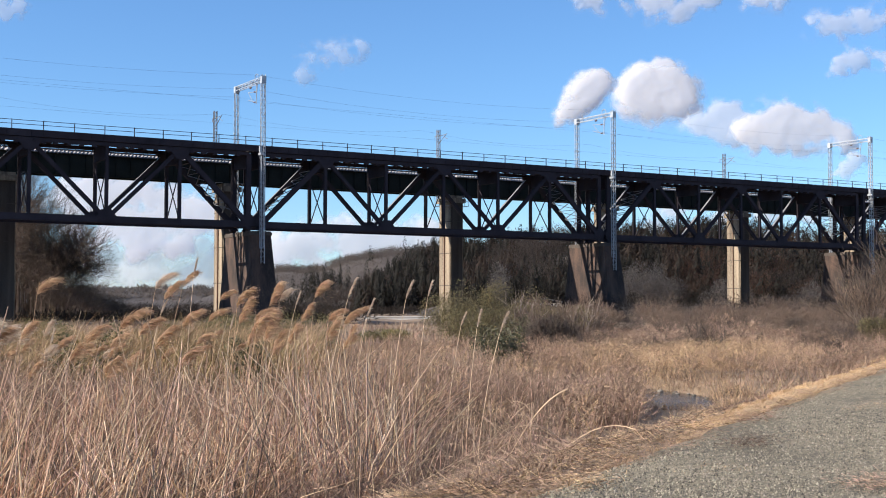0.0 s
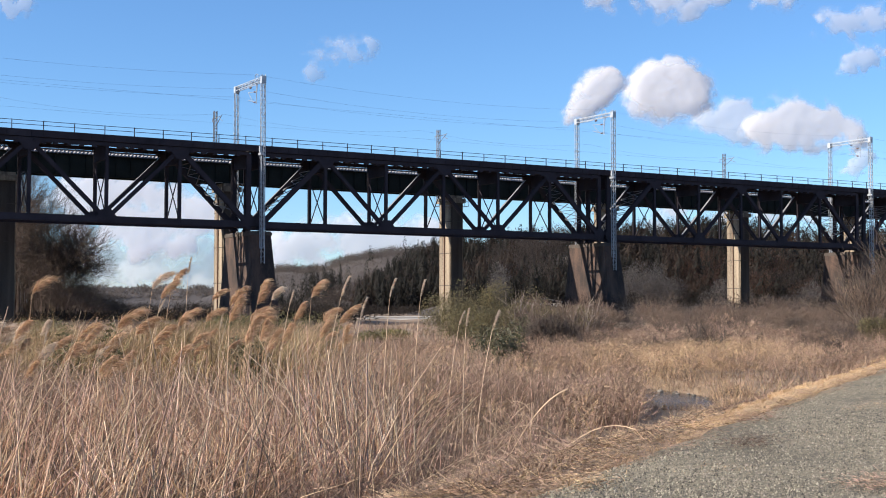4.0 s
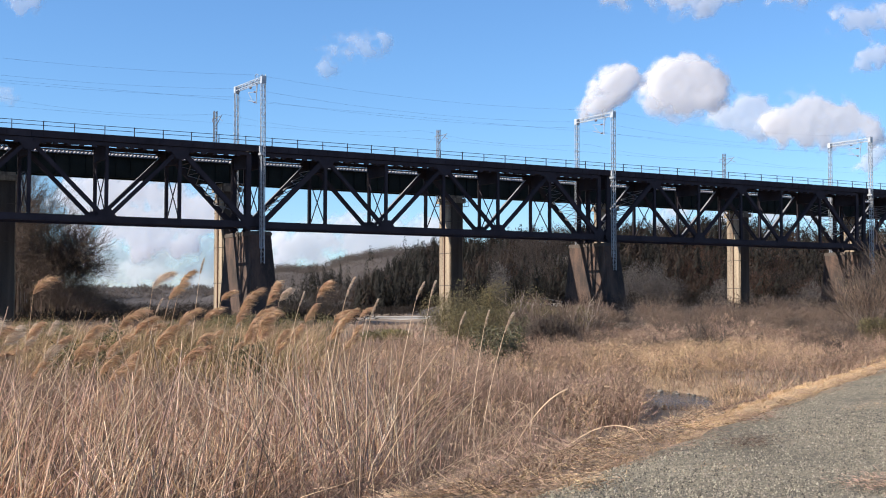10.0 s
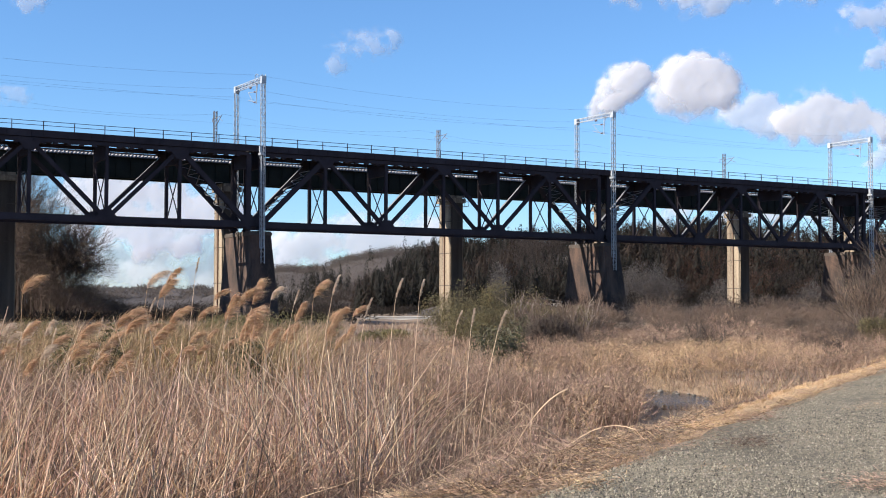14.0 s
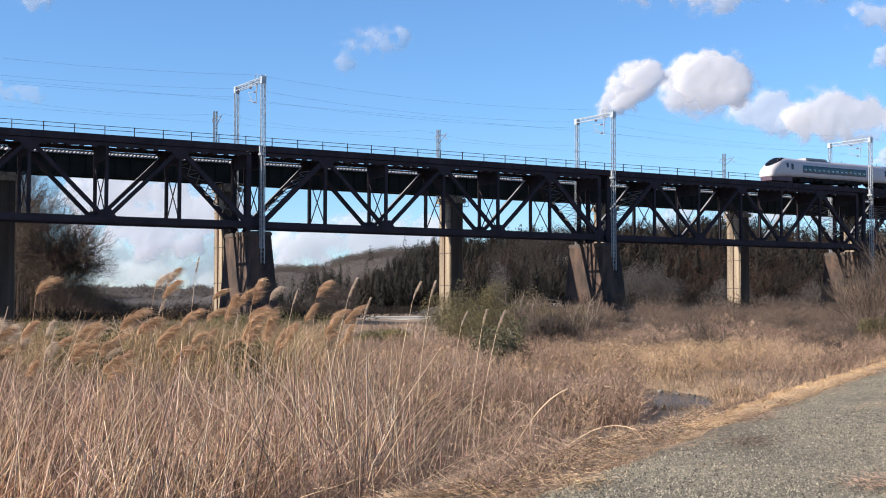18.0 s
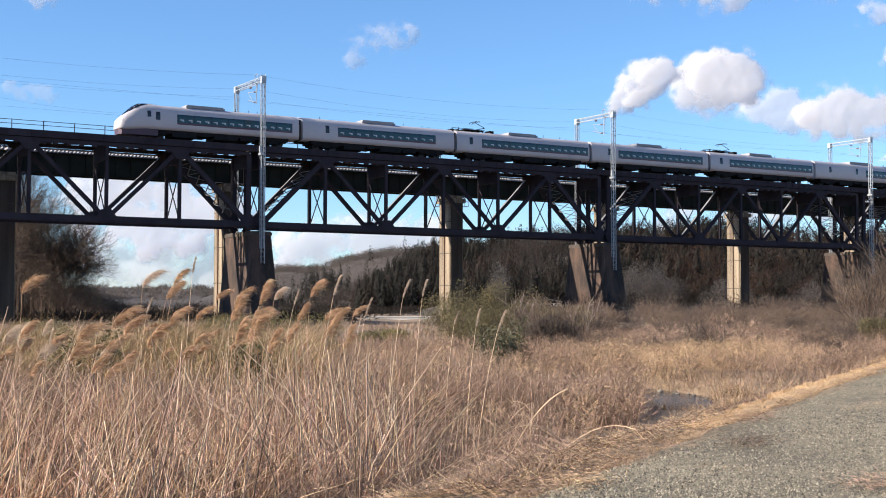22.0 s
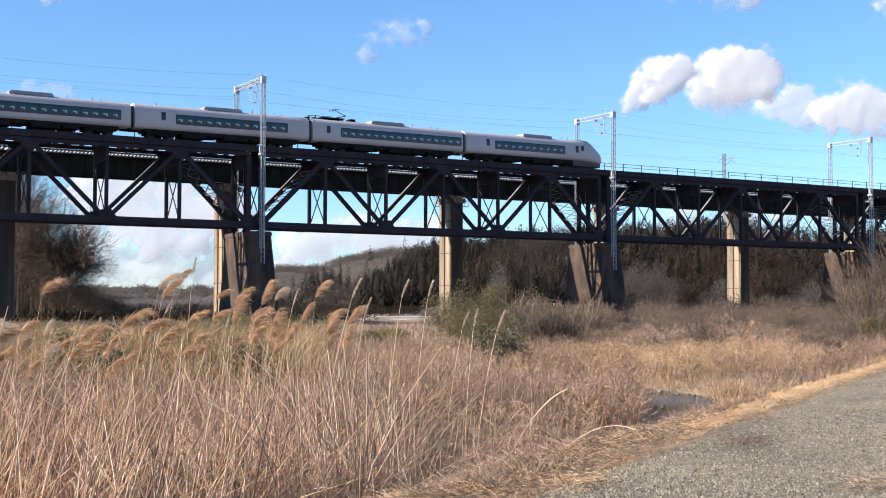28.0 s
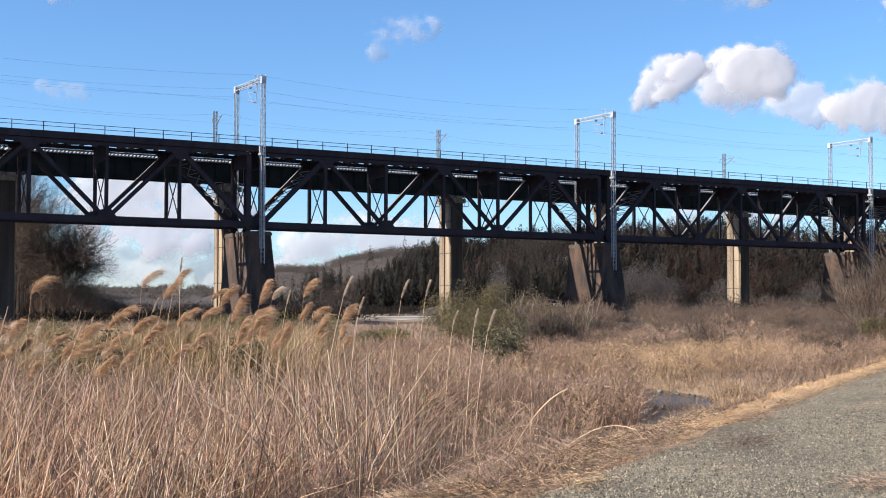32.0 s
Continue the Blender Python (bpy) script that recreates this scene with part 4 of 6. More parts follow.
def bare_woods(name, feet, high, wide, twigs, width, material, label, length=None, category="woods"):
    """Leafless crowns: short thin twigs in the shell of an uneven dome, and a slim trunk each."""
    n = len(feet)
    h = high * RNG.uniform(0.6, 1.15, n)
    w = wide * RNG.uniform(0.7, 1.25, n)
    length = length or width * 12
    d = RNG.normal(0, 1, (n, twigs, 3)); d[..., 2] = np.abs(d[..., 2]) * 1.1 - 0.25
    d /= np.linalg.norm(d, axis=-1, keepdims=True)
    r = RNG.uniform(0.0, 1.0, (n, twigs, 1)) ** 0.45
    c = d * r * np.stack((w, w, h * 0.5), -1)[:, None, :] + np.stack((0 * h, 0 * h, h * 0.5), -1)[:, None, :]
    grow = 0.8 * d + np.array((0, 0, 0.2)) + RNG.normal(0, 0.75, (n, twigs, 3))
    grow /= np.linalg.norm(grow, axis=-1, keepdims=True)
    side = np.cross(grow, RNG.normal(0, 1, (n, twigs, 3)))
    side /= np.linalg.norm(side, axis=-1, keepdims=True)
    ln = length * RNG.uniform(0.6, 1.4, (n, twigs, 1))
    wd = 0.5 * width * RNG.uniform(0.6, 1.4, (n, twigs, 1))
    f = feet[:, None, :]
    v = np.stack((f + c - side * wd, f + c + side * wd, f + c + grow * ln), 2).reshape(-1, 3)
    t = np.arange(len(v)).reshape(-1, 3)
    tk = 0.012 * h[:, None]
    top = feet + np.stack((RNG.normal(0, 0.3, n), np.zeros(n), h * 0.6), -1)
    tv = np.stack((feet - [1, 0, 0] * tk, feet + [1, 0, 0] * tk, top), 1).reshape(-1, 3)
    v, t = np.concatenate((v, tv)), np.concatenate((t, np.arange(len(tv)).reshape(-1, 3) + len(v)))
    return tagged(tri_mesh(name, v, t, material), label, category, kind="stuff")


def cedar_woods(name, feet, high, wide, boughs, material, label):
    """Conifers: drooping boughs all round an uneven spire, no two of one height."""
    n = len(feet)
    h = high * RNG.uniform(0.5, 1.25, n)
    w = wide * RNG.uniform(0.7, 1.3, n)
    k = RNG.uniform(0.05, 0.98, (n, boughs))
    az = RNG.uniform(0, 2 * np.pi, (n, boughs))
    r = w[:, None] * (1.03 - k) ** 0.7 * RNG.uniform(0.35, 1.2, (n, boughs))
    z = k * h[:, None]
    f = feet[:, None, :]
    tip = np.stack((np.cos(az) * r, np.sin(az) * r, z - 0.3 * r), -1)
    sw = RNG.uniform(0.12, 0.3, (n, boughs))
    rb = r * 0.55
    left = np.stack((np.cos(az + sw) * rb, np.sin(az + sw) * rb, z + 0.03 * h[:, None]), -1)
    right = np.stack((np.cos(az - sw) * rb, np.sin(az - sw) * rb, z + 0.06 * h[:, None]), -1)
    v = np.stack((f + left, f + tip, f + right), 2).reshape(-1, 3)
    t = np.arange(len(v)).reshape(-1, 3)
    return tagged(tri_mesh(name, v, t, material), label, "woods", kind="stuff")


FARTHEST = hill("hill_farthest", [(-900, 20), (-420, 23), (-300, 22), (-150, 22), (0, 18), (300, 10)], 1500, 300, "pale distant wooded ridge")
FAR_HILL = hill("hill_far", [(-150, -1), (-118, 12), (-104, 19), (-93, 21.7), (-87, 22.6), (-75, 22.3), (-64, 23.4), (-53, 27.2), (-42, 28.8), (-31, 31), (-20, 32.2), (-2, 32.6), (60, 34), (140, 34)], 700, 190, "grey-brown wooded hill in winter")
MID_HILL = hill("hill_middle", [(-46, -1), (-31, -0.5), (-26, 2.8), (-21, 5), (-17, 8), (-13.5, 11), (-10, 12.4), (-7, 14.6), (-2, 15.6), (9, 17), (22, 18), (41, 21), (75, 21), (130, 21)], 420, 90, "hill under dark cedar plantation")
NEAR_HILL = hill("hill_near", [(-14, -1), (0, 2), (8, 6), (17, 10), (29, 14.5), (37, 17), (47, 16.5), (58, 17.5), (67, 18), (82, 17.5), (94, 16.5), (116, 16), (160, 17)], 330, 95, "brown wooded hillside behind the bridge")


def scatter(place, n, x0, x1, f0=-0.95, f1=0.15):
    return place(RNG.uniform(x0, x1, n), RNG.uniform(f0, f1, n))


bare_woods("far_ridge_woods", scatter(FARTHEST, 700, -800, 200, -0.6, 0.02) - np.array((0, 0, 4.0)), 9, 8, 40, 0.9, HAZE_TWIG, "leafless woods on a distant ridge, paled for haze", 4)
bare_woods("hill_woods_far", np.concatenate((scatter(FAR_HILL, 1300, -125, 60, -0.95, -0.1), scatter(FAR_HILL, 1100, -125, 60, -0.2, 0.02))) - np.array((0, 0, 2.2)), 5.5, 4.6, 62, 0.22, HAZE_TWIG, "leafless grey-brown winter woods on a hillside, paled for haze", 0.55)
cedar_woods("cedar_trees_far", np.concatenate((scatter(FAR_HILL, 14, -110, 30), scatter(FAR_HILL, 46, -104, -60, -0.95, -0.7), scatter(FAR_HILL, 40, -78, -52, -0.75, -0.4))), 10, 2.8, 90, CEDAR, "scattered dark cedars among bare woods")
cedar_woods("cedar_plantation", np.concatenate((scatter(MID_HILL, 300, -28, 8, -0.95, 0.1), scatter(MID_HILL, 240, 5, 32, -0.9, 0.0))), 8.5, 2.9, 170, CEDAR, "dense dark green cedar plantation on a slope")
cedar_woods("bronzed_cedars", np.concatenate((scatter(MID_HILL, 90, -30, 10, -0.95, 0.0), scatter(MID_HILL, 60, 5, 32, -0.9, 0.0), scatter(NEAR_HILL, 60, 4, 18, -0.9, -0.2), scatter(NEAR_HILL, 60, 45, 66, -0.8, -0.1))), 8.0, 2.9, 150, BRONZE_CEDAR, "cedars bronzed by winter among the dark ones")
bare_woods("hill_woods_middle", np.concatenate((scatter(MID_HILL, 200, -45, 90), scatter(MID_HILL, 320, 15, 80, -0.4, 0.1))), 9, 4.2, 140, 0.17, HILL_TWIG, "leafless woods between the cedars", 0.55)
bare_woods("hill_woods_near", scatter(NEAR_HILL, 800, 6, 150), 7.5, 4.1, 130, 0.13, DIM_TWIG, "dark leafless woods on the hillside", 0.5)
bare_woods("brown_hill_woods", np.concatenate((scatter(NEAR_HILL, 150, 6, 150), scatter(NEAR_HILL, 110, 14, 30, -0.7, 0.0))), 8, 3.6, 200, 0.09, HILL_TWIG, "brown leafless trees on the hillside", 0.5)
bare_woods("russet_hill_trees", np.concatenate((scatter(NEAR_HILL, 60, 60, 73, -0.85, -0.2), scatter(NEAR_HILL, 60, 78, 110, -0.9, -0.3), scatter(NEAR_HILL, 12, 6, 40, -0.9, -0.4))), 7.5, 3.0, 420, 0.06, RUSSET_TWIG, "russet oaks that keep some withered leaves", 0.4)
bare_woods("grey_domed_trees", np.concatenate((scatter(NEAR_HILL, 3, 14, 18, -1.05, -0.95), scatter(NEAR_HILL, 18, 43, 62, -1.1, -0.85), scatter(NEAR_HILL, 12, 64, 120, -1.1, -0.9))), np.concatenate((np.full(3, 10.0), np.full(18, 10.5), np.full(12, 7.5))), 2.4, 1300, 0.075, GREY_TWIG, "pale grey round-headed leafless trees at the foot of the hill", 0.4)
cedar_woods("cedar_trees_near", np.concatenate((scatter(NEAR_HILL, 210, 36, 120, -0.15, 0.03) - np.array((0, 0, 2.0)), scatter(NEAR_HILL, 170, 5, 36, -0.95, -0.5), scatter(NEAR_HILL, 150, 40, 75, -0.85, -0.2), scatter(NEAR_HILL, 90, 78, 115, -0.9, -0.3))), 7.5, 2.8, 150, CEDAR, "dark cedars along the hill crest")
fy = 138 + 460 * RNG.uniform(0, 1, 900) ** 2
fx = RNG.uniform(-0.42, -0.02, 900) * fy
fx, fy = keep(fx, fy, (fx / fy < -0.072) | (fy > 196))
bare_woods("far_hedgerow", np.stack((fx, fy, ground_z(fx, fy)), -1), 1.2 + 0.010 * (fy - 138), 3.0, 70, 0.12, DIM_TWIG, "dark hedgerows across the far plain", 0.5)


# ---- bare trees and shrubs, branch by branch ----
def bare_tree(name, x, y, high, spread, levels, label, seed, lean=0.0, category="tree", twig_r=0.012, stems=1, group="bare trees", twigs=TWIG):
    rng = random.Random(seed)
    z0 = float(ground_z(x, y))
    root = thing(name, Matrix.Translation((x, y, z0 - 0.1)), label, category, group)
    wood_v, wood_t, twig_v, twig_t = [], [], [], []

    def tube(v, t, a, b, ra, rb, n):
        d = (b - a).normalized()
        e = d.orthogonal().normalized(); g = d.cross(e)
        o = len(v)
        for p, r in ((a, ra), (b, rb)):
            for i in range(n):
                an = 2 * math.pi * i / n
                v.append(p + e * (r * math.cos(an)) + g * (r * math.sin(an)))
        for i in range(n):
            j = (i + 1) % n
            t.append((o + i, o + j, o + n + j)); t.append((o + i, o + n + j, o + n + i))

    def grow(p, d, length, r, lev):
        segs = 3 if lev > 1 else 2
        for s in range(segs):
            d2 = (d + Vector((rng.gauss(0, 0.13), rng.gauss(0, 0.13), rng.gauss(0.03, 0.1)))).normalized()
            q = p + d2 * (length / segs)
            r2 = r * 0.82
            if lev >= levels - 1:
                tube(wood_v, wood_t, p, q, r, r2, 6)
            else:
                tube(twig_v, twig_t, p, q, max(r, twig_r), max(r2, twig_r * 0.8), 3)
            if lev > 0:
                for _ in range(rng.choice((1, 2, 2)) if s else 1):
                    ax = Vector((rng.gauss(0, 1), rng.gauss(0, 1), rng.gauss(0, 0.6)))
                    ax = (ax - d2 * ax.dot(d2)).normalized()
                    nd = (d2 * rng.uniform(0.7, 1.0) + ax * rng.uniform(0.5, 0.9) * spread + Vector((0, 0, 0.15))).normalized()
                    grow(q, nd, length * rng.uniform(0.58, 0.8), r2 * 0.6, lev - 1)
            p, d, r = q, d2, r2
        if lev > 0:
            grow(p, d, length * 0.7, r * 0.8, lev - 1)

    for s in range(stems):
        a = rng.uniform(0, 6.28)
        o = 0.0 if stems == 1 else rng.uniform(0.05, 0.35)
        d = Vector((math.cos(a) * o * 2.2 + lean, math.sin(a) * o * 2.2, 1)).normalized()
        grow(Vector((math.cos(a) * o, math.sin(a) * o, 0)), d, high * 0.36, high * 0.022 / math.sqrt(stems), levels)
    ob = tri_mesh("trunk", [tuple(v) for v in wood_v], wood_t, BARK, True); ob.parent = root
    ob = tri_mesh("crown", [tuple(v) for v in twig_v], twig_t, twigs); ob.parent = root
    return root


TREE = "large leafless tree with dense fine twigs, dark against the sky"
for i, (x, y, h, sp, le) in enumerate(((-57.5, 168, 22, 0.62, 0.0), (-53.0, 165, 20, 0.72, 0.12), (-51.2, 163, 15, 0.85, 0.35), (-49.5, 161, 11, 0.9, 0.45), (-55.0, 158, 16, 0.7, 0.1), (-59.5, 166, 22, 0.6, 0.0))):
    bare_tree("bare_tree", x, y, h, sp, 5, TREE, 11 + i, lean=le, twig_r=0.014, twigs=(MID_TWIG, TWIG)[i % 2])
tx = np.array((-53.0, -50.0, -46.4, -58.0, -55.0, -51.0, -48.2)); ty = np.array((165, 163, 162, 166, 170, 160, 164.0))
bare_woods("tree_fine_twigs", np.stack((tx, ty, ground_z(tx, ty) + 1.5), -1), np.array((20, 15, 9, 22, 21, 15, 12.0)), np.array((8.0, 6.6, 4.2, 7.5, 7.0, 6.5, 5.4)), 6400, 0.015, MID_TWIG, "haze of fine brown twigs in the bare crowns", 0.8)
fx, fy = RNG.uniform(-66, -42.5, 420), RNG.uniform(150, 170, 420)
bare_woods("tree_undergrowth", np.stack((fx, fy, ground_z(fx, fy)), -1), 3.0 + 9.5 * ease(-43, -53, fx), 2.4, 150, 0.03, MID_TWIG, "dark brown tangle of undergrowth beneath bare trees", 0.9)
# dark band of thickets added to deepen the foot of the woods
fx, fy = wedge(330, 150, 215, 0.02, 0.40)
bare_woods("woods_edge", np.stack((fx, fy, ground_z(fx, fy)), -1), 2.2 + 2.2 * patchy(fx, fy, 9, 25), 2.4, 170, 0.035, DIM_TWIG, "dark leafless thickets added as a band below the woods", 0.5)
fx, fy = wedge(60, 140, 170, 0.14, 0.36)
bare_woods("pale_edge_scrub", np.stack((fx, fy, ground_z(fx, fy)), -1), 2.6, 1.6, 260, 0.02, GREY_TWIG, "grey leafless scrub in front of the woods", 0.6)
fx, fy = RNG.uniform(5, 75, 460), RNG.uniform(118, 150, 460)
fx, fy = keep(fx, fy, (np.abs(fx / fy - 0.142) > 0.013) & (np.abs(fx / fy - 0.192) > 0.008))
bare_woods("bridge_undergrowth", np.stack((fx, fy, ground_z(fx, fy)), -1), 0.9 + 2.0 * np.sin(fx * 0.5) ** 2, 1.8, 190, 0.020, MID_TWIG, "leafless grey scrub along the foot of the bridge", 0.8)
fx, fy = wedge(360, 62, 118, 0.12, 0.42)
fx, fy = keep(fx, fy, (road_left(fx, fy) > 6) & (patchy(fx, fy, 7, 21) > 0.40) & (np.abs(fx / fy - 0.142) > 0.012))
bx, by = fx, fy
fx, fy = keep(bx, by, by < 84)
bare_woods("bank_scrub", np.stack((fx, fy, ground_z(fx, fy)), -1), (0.9 + 1.6 * patchy(fx, fy, 6, 22)), 1.3, 240, 0.013, RUSSET, "low russet-brown scrub scattered over the bank", 0.25)
fx, fy = keep(bx, by, by >= 84)
bare_woods("far_bank_scrub", np.stack((fx, fy, ground_z(fx, fy)), -1), (0.9 + 1.6 * patchy(fx, fy, 6, 22)), 1.3, 240, 0.013, MID_TWIG, "grey-brown leafless scrub towards the bridge", 0.25)
SHRUB = "leafless grey-brown shrub with tangled thin branches"
for i, (x, y, h) in enumerate(((2.5, 86, 5), (5.5, 84, 5.5), (8.5, 88, 6), (11, 92, 6), (7, 96, 5), (13, 112, 6), (16, 118, 6.5), (10, 108, 4.5), (19, 114, 5.5), (22, 122, 6), (40, 118, 6), (33, 125, 6.5), (46, 128, 7), (52, 122, 6), (29, 122, 5), (58, 120, 6.5))):
    bare_tree("bare_shrub", x, y, h * (0.5 if y < 105 else 0.34), 1.3, 3, SHRUB, 40 + i, category="shrub", twig_r=0.016, stems=5, group="bare shrubs", twigs=MID_TWIG)
THICKET = "tall leafless thicket of pale branches beside the road"
for i, (x, y, h) in enumerate(((28.2, 86, 6), (29.6, 88, 7), (31.0, 90, 8), (26.6, 85, 4.5), (30.5, 85, 7), (32.2, 88, 9), (29.0, 90, 6))):
    bare_tree("bare_thicket", x + 1.6, y, h * 1.1, 0.72, 3, THICKET, 70 + i, category="shrub", twig_r=0.012, stems=5, group="thickets", twigs=(TWIG, MID_TWIG)[i % 2])
BANK_SHRUB = "brown leafless shrub standing in the bank grass"
for i, (x, y, h) in enumerate(((9.6, 62, 1.5), (12.8, 70, 1.7), (15.8, 66, 1.6), (17.6, 74, 2.0), (20.4, 70, 1.8), (19.6, 84, 2.2), (23.0, 78, 2.0), (14.2, 82, 2.0), (12.0, 92, 2.2), (17.0, 96, 2.4), (25.2, 92, 2.4), (22.0, 100, 2.4), (16.8, 55, 1.3), (18.6, 60, 1.4), (13.0, 104, 2.2), (28.0, 100, 2.6))):
    bare_tree("bank_shrub", x, y, h * 0.85, 1.2, 3, BANK_SHRUB, 160 + i, category="shrub", twig_r=0.011, stems=4, group="bank shrubs", twigs=(MID_TWIG, TWIG, RUSSET)[i % 3])
BRIAR = "arching tangle of pale leafless branches over a bush"
for i, (x, y, h) in enumerate(((5.2, 80, 3.5), (6.3, 79, 3.0), (7.6, 80, 2.9), (8.8, 81, 3.2), (9.9, 82, 2.8))):
    bare_tree("bare_briar", x, y, h * 1.35, 1.2, 2, BRIAR, 130 + i, category="shrub", twig_r=0.013, stems=3, group="briars", twigs=(PALE_TWIG, MID_TWIG, MID_TWIG)[i % 3])
bare_tree("bare_sapling", 11.7, 58, 2.3, 1.2, 3, "small dark leafless sapling in dry grass", 90, category="shrub", twig_r=0.012, stems=3)


# ---- leafy evergreen bushes ----
def bush(name, x, y, rx, rz, leaves, size, label, seed, material=GREEN_LEAF):
    rng = np.random.default_rng(seed)
    z0 = float(ground_z(x, y))
    root = thing(name, Matrix.Translation((x, y, z0 - 0.05)), label, "bush", "evergreen bushes")
    lobes = rng.uniform(-1, 1, (9, 3)) * (rx * 0.6, rx * 0.6, rz * 0.28) + (0, 0, rz * 0.5)
    rad = rng.uniform(0.35, 0.6, 9)
    i = rng.integers(0, 9, leaves)
    d = rng.normal(0, 1, (leaves, 3)); d /= np.linalg.norm(d, axis=1, keepdims=True)
    c = lobes[i] + d * (rad[i] * rng.uniform(0.6, 1.05, leaves))[:, None] * (rx * 0.9, rx * 0.9, rz * 0.8)
    c[:, 2] = np.abs(c[:, 2]) + 0.05
    e = rng.normal(0, 1, (leaves, 3)); e /= np.linalg.norm(e, axis=1, keepdims=True)
    g = np.cross(e, rng.normal(0, 1, (leaves, 3))); g /= np.linalg.norm(g, axis=1, keepdims=True)
    s = size * rng.uniform(0.6, 1.4, (leaves, 1))
    v = np.stack((c - e * s, c + g * s * 0.45, c + e * s, c - g * s * 0.45), 1).reshape(-1, 3)
    ob = tri_mesh("foliage", v, np.arange(len(v)).reshape(-1, 4), material); ob.parent = root
    for k in range(6):
        part("stem", rod(bmesh.new(), (0.1 * math.cos(k), 0.1 * math.sin(k), 0), tuple(lobes[k]), 0.05, 5, 0.015), BARK, root)
    return root


BUSH = "olive-green leafy bush among dry reeds"
BUSHES = ((2.0, 86, 2.6, 4.4), (4.4, 85, 2.8, 4.7), (2.4, 54, 0.9, 2.1), (3.1, 55, 0.8, 1.8), (2.0, 57, 0.9, 2.0), (-8.2, 27, 0.6, 2.5), (-7.5, 28, 0.5, 2.4), (-4.2, 28, 0.5, 2.2), (6.6, 88, 2.4, 2.7), (0.6, 90, 2.2, 3.3), (2.6, 75, 1.9, 3.2), (1.0, 79, 1.8, 3.0), (4.3, 72, 1.0, 2.4), (8.6, 92, 2.4, 2.6),
          (-18.5, 60, 2.0, 1.9), (-21, 66, 2.2, 2.0), (-24, 62, 2.2, 1.9), (-10.5, 68, 2.4, 2.4), (-12.6, 74, 2.2, 2.3), (-7.6, 72, 2.2, 2.4), (-4.0, 80, 2.2, 1.1), (-15.2, 70, 2.0, 2.0), (-5.9, 37, 0.9, 1.9), (-5.1, 39, 0.7, 1.6), (-28, 70, 2.6, 2.2), (-15.5, 52, 1.6, 1.7), (-13.2, 54, 1.5, 1.7), (-11.0, 53, 1.7, 1.8), (-17.8, 53, 1.6, 1.7), (-8.8, 56, 1.5, 1.7), (-6.4, 60, 1.6, 1.7),
          (26.4, 78, 1.3, 2.0), (27.8, 79, 1.4, 2.1))
for i, (x, y, r, h) in enumerate(BUSHES):
    bush("evergreen_bush", x, y, r, h * 0.82, int(2600 * r), 0.05, BUSH, 200 + i, OLIVE_LEAF if (x > 0 and y > 74) or y < 30 else GREEN_LEAF if x < -1 and y > 45 else DARK_LEAF)


# ---- grasses and reeds ----
def blades(name, x, y, high, width, lean, material, label, wind=0.25, lift=0.0):
    """Bent two-piece blades standing on the ground at x, y."""
    n = len(x)
    z = ground_z(x, y) - 0.03 + lift
    h = high * RNG.uniform(0.6, 1.15, n)
    az = RNG.uniform(0, 2 * np.pi, n)
    l = RNG.uniform(0.2, 1.0, n) * lean
    dx, dy = np.cos(az) * l + wind, np.sin(az) * l
    fa = RNG.uniform(-0.9, 0.9, n)
    ex, ey = np.cos(fa) * width * 0.5, np.sin(fa) * width * 0.5
    w = RNG.uniform(0.6, 1.4, n)
    ex, ey = ex * w, ey * w
    b = np.stack((x, y, z), -1)
    m = b + np.stack((dx * h * 0.22, dy * h * 0.22, h * 0.55), -1)
    t = b + np.stack((dx * h * 0.75, dy * h * 0.75, h * (1 - 0.25 * l)), -1)
    e = np.stack((ex, ey, np.zeros(n)), -1)
    v = np.stack((b - e, b + e, m - e * 0.8, m + e * 0.8, t), 1).reshape(-1, 3)
    o = (np.arange(n) * 5)[:, None]
    tr = np.concatenate((o + [0, 1, 3], o + [0, 3, 2], o + [2, 3, 4]), 1).reshape(-1, 3)
    return tagged(tri_mesh(name, v, tr, material), label, "grass", kind="stuff")


def fluff(name, x, y, high, wide, sprigs, width, length, material, label):
    """Bushy dead weeds: clumps of fine sprigs that point every way."""
    return bare_woods(name, np.stack((x, y, ground_z(x, y) - 0.04), -1), high, wide, sprigs, width, material, label, length, "weeds")


# far field and banks; the growth thins out towards the feet of the piers
def low_far(x, y):
    return 1 - 0.72 * ease(72, 105, y) * ease(-0.02, 0.06, x / y)


# this grass takes a darker colour for the shade near the piers
x, y = wedge(16000, 80, 128, 0.05, 0.42)
x, y = keep(x, y, road_left(x, y) > 0.5)
blades("far_bank_bracken", x, y, (0.3 + 0.7 * patchy(x, y, 4, 17)) * low_far(x, y), 0.02, 1.6, WEED_AND_SHADE, "grass towards the foot of the bridge, darkened for shade", 0.1)
x, y = wedge(24000, 70, 128, -0.42, 0.42)
x, y = keep(x, y, (road_left(x, y) > 0.5) & (stream_gap(x, y) > 2.6) & ((x / y < 0.05) | (y < 84)))
blades("far_field_grass", x, y, (0.3 + 0.9 * patchy(x, y, 4, 1)) * low_far(x, y) * np.where(np.abs(x / y + 0.035) < 0.032, 0.85, 1.0), 0.022, 1.1, BROWN_GRASS, "brown dry grass on the far field", 0.1)
x, y = wedge(40000, 39, 110, 0.05, 0.42)
x, y = keep(x, y, clear(x, y, 0.6))
blades("bank_grass", x, y, (0.12 + 0.55 * patchy(x, y, 2.6, 2) ** 1.5) * low_far(x, y), 0.008, 2.6, STRAW, "pale dry grass on the stream bank", 0.1)
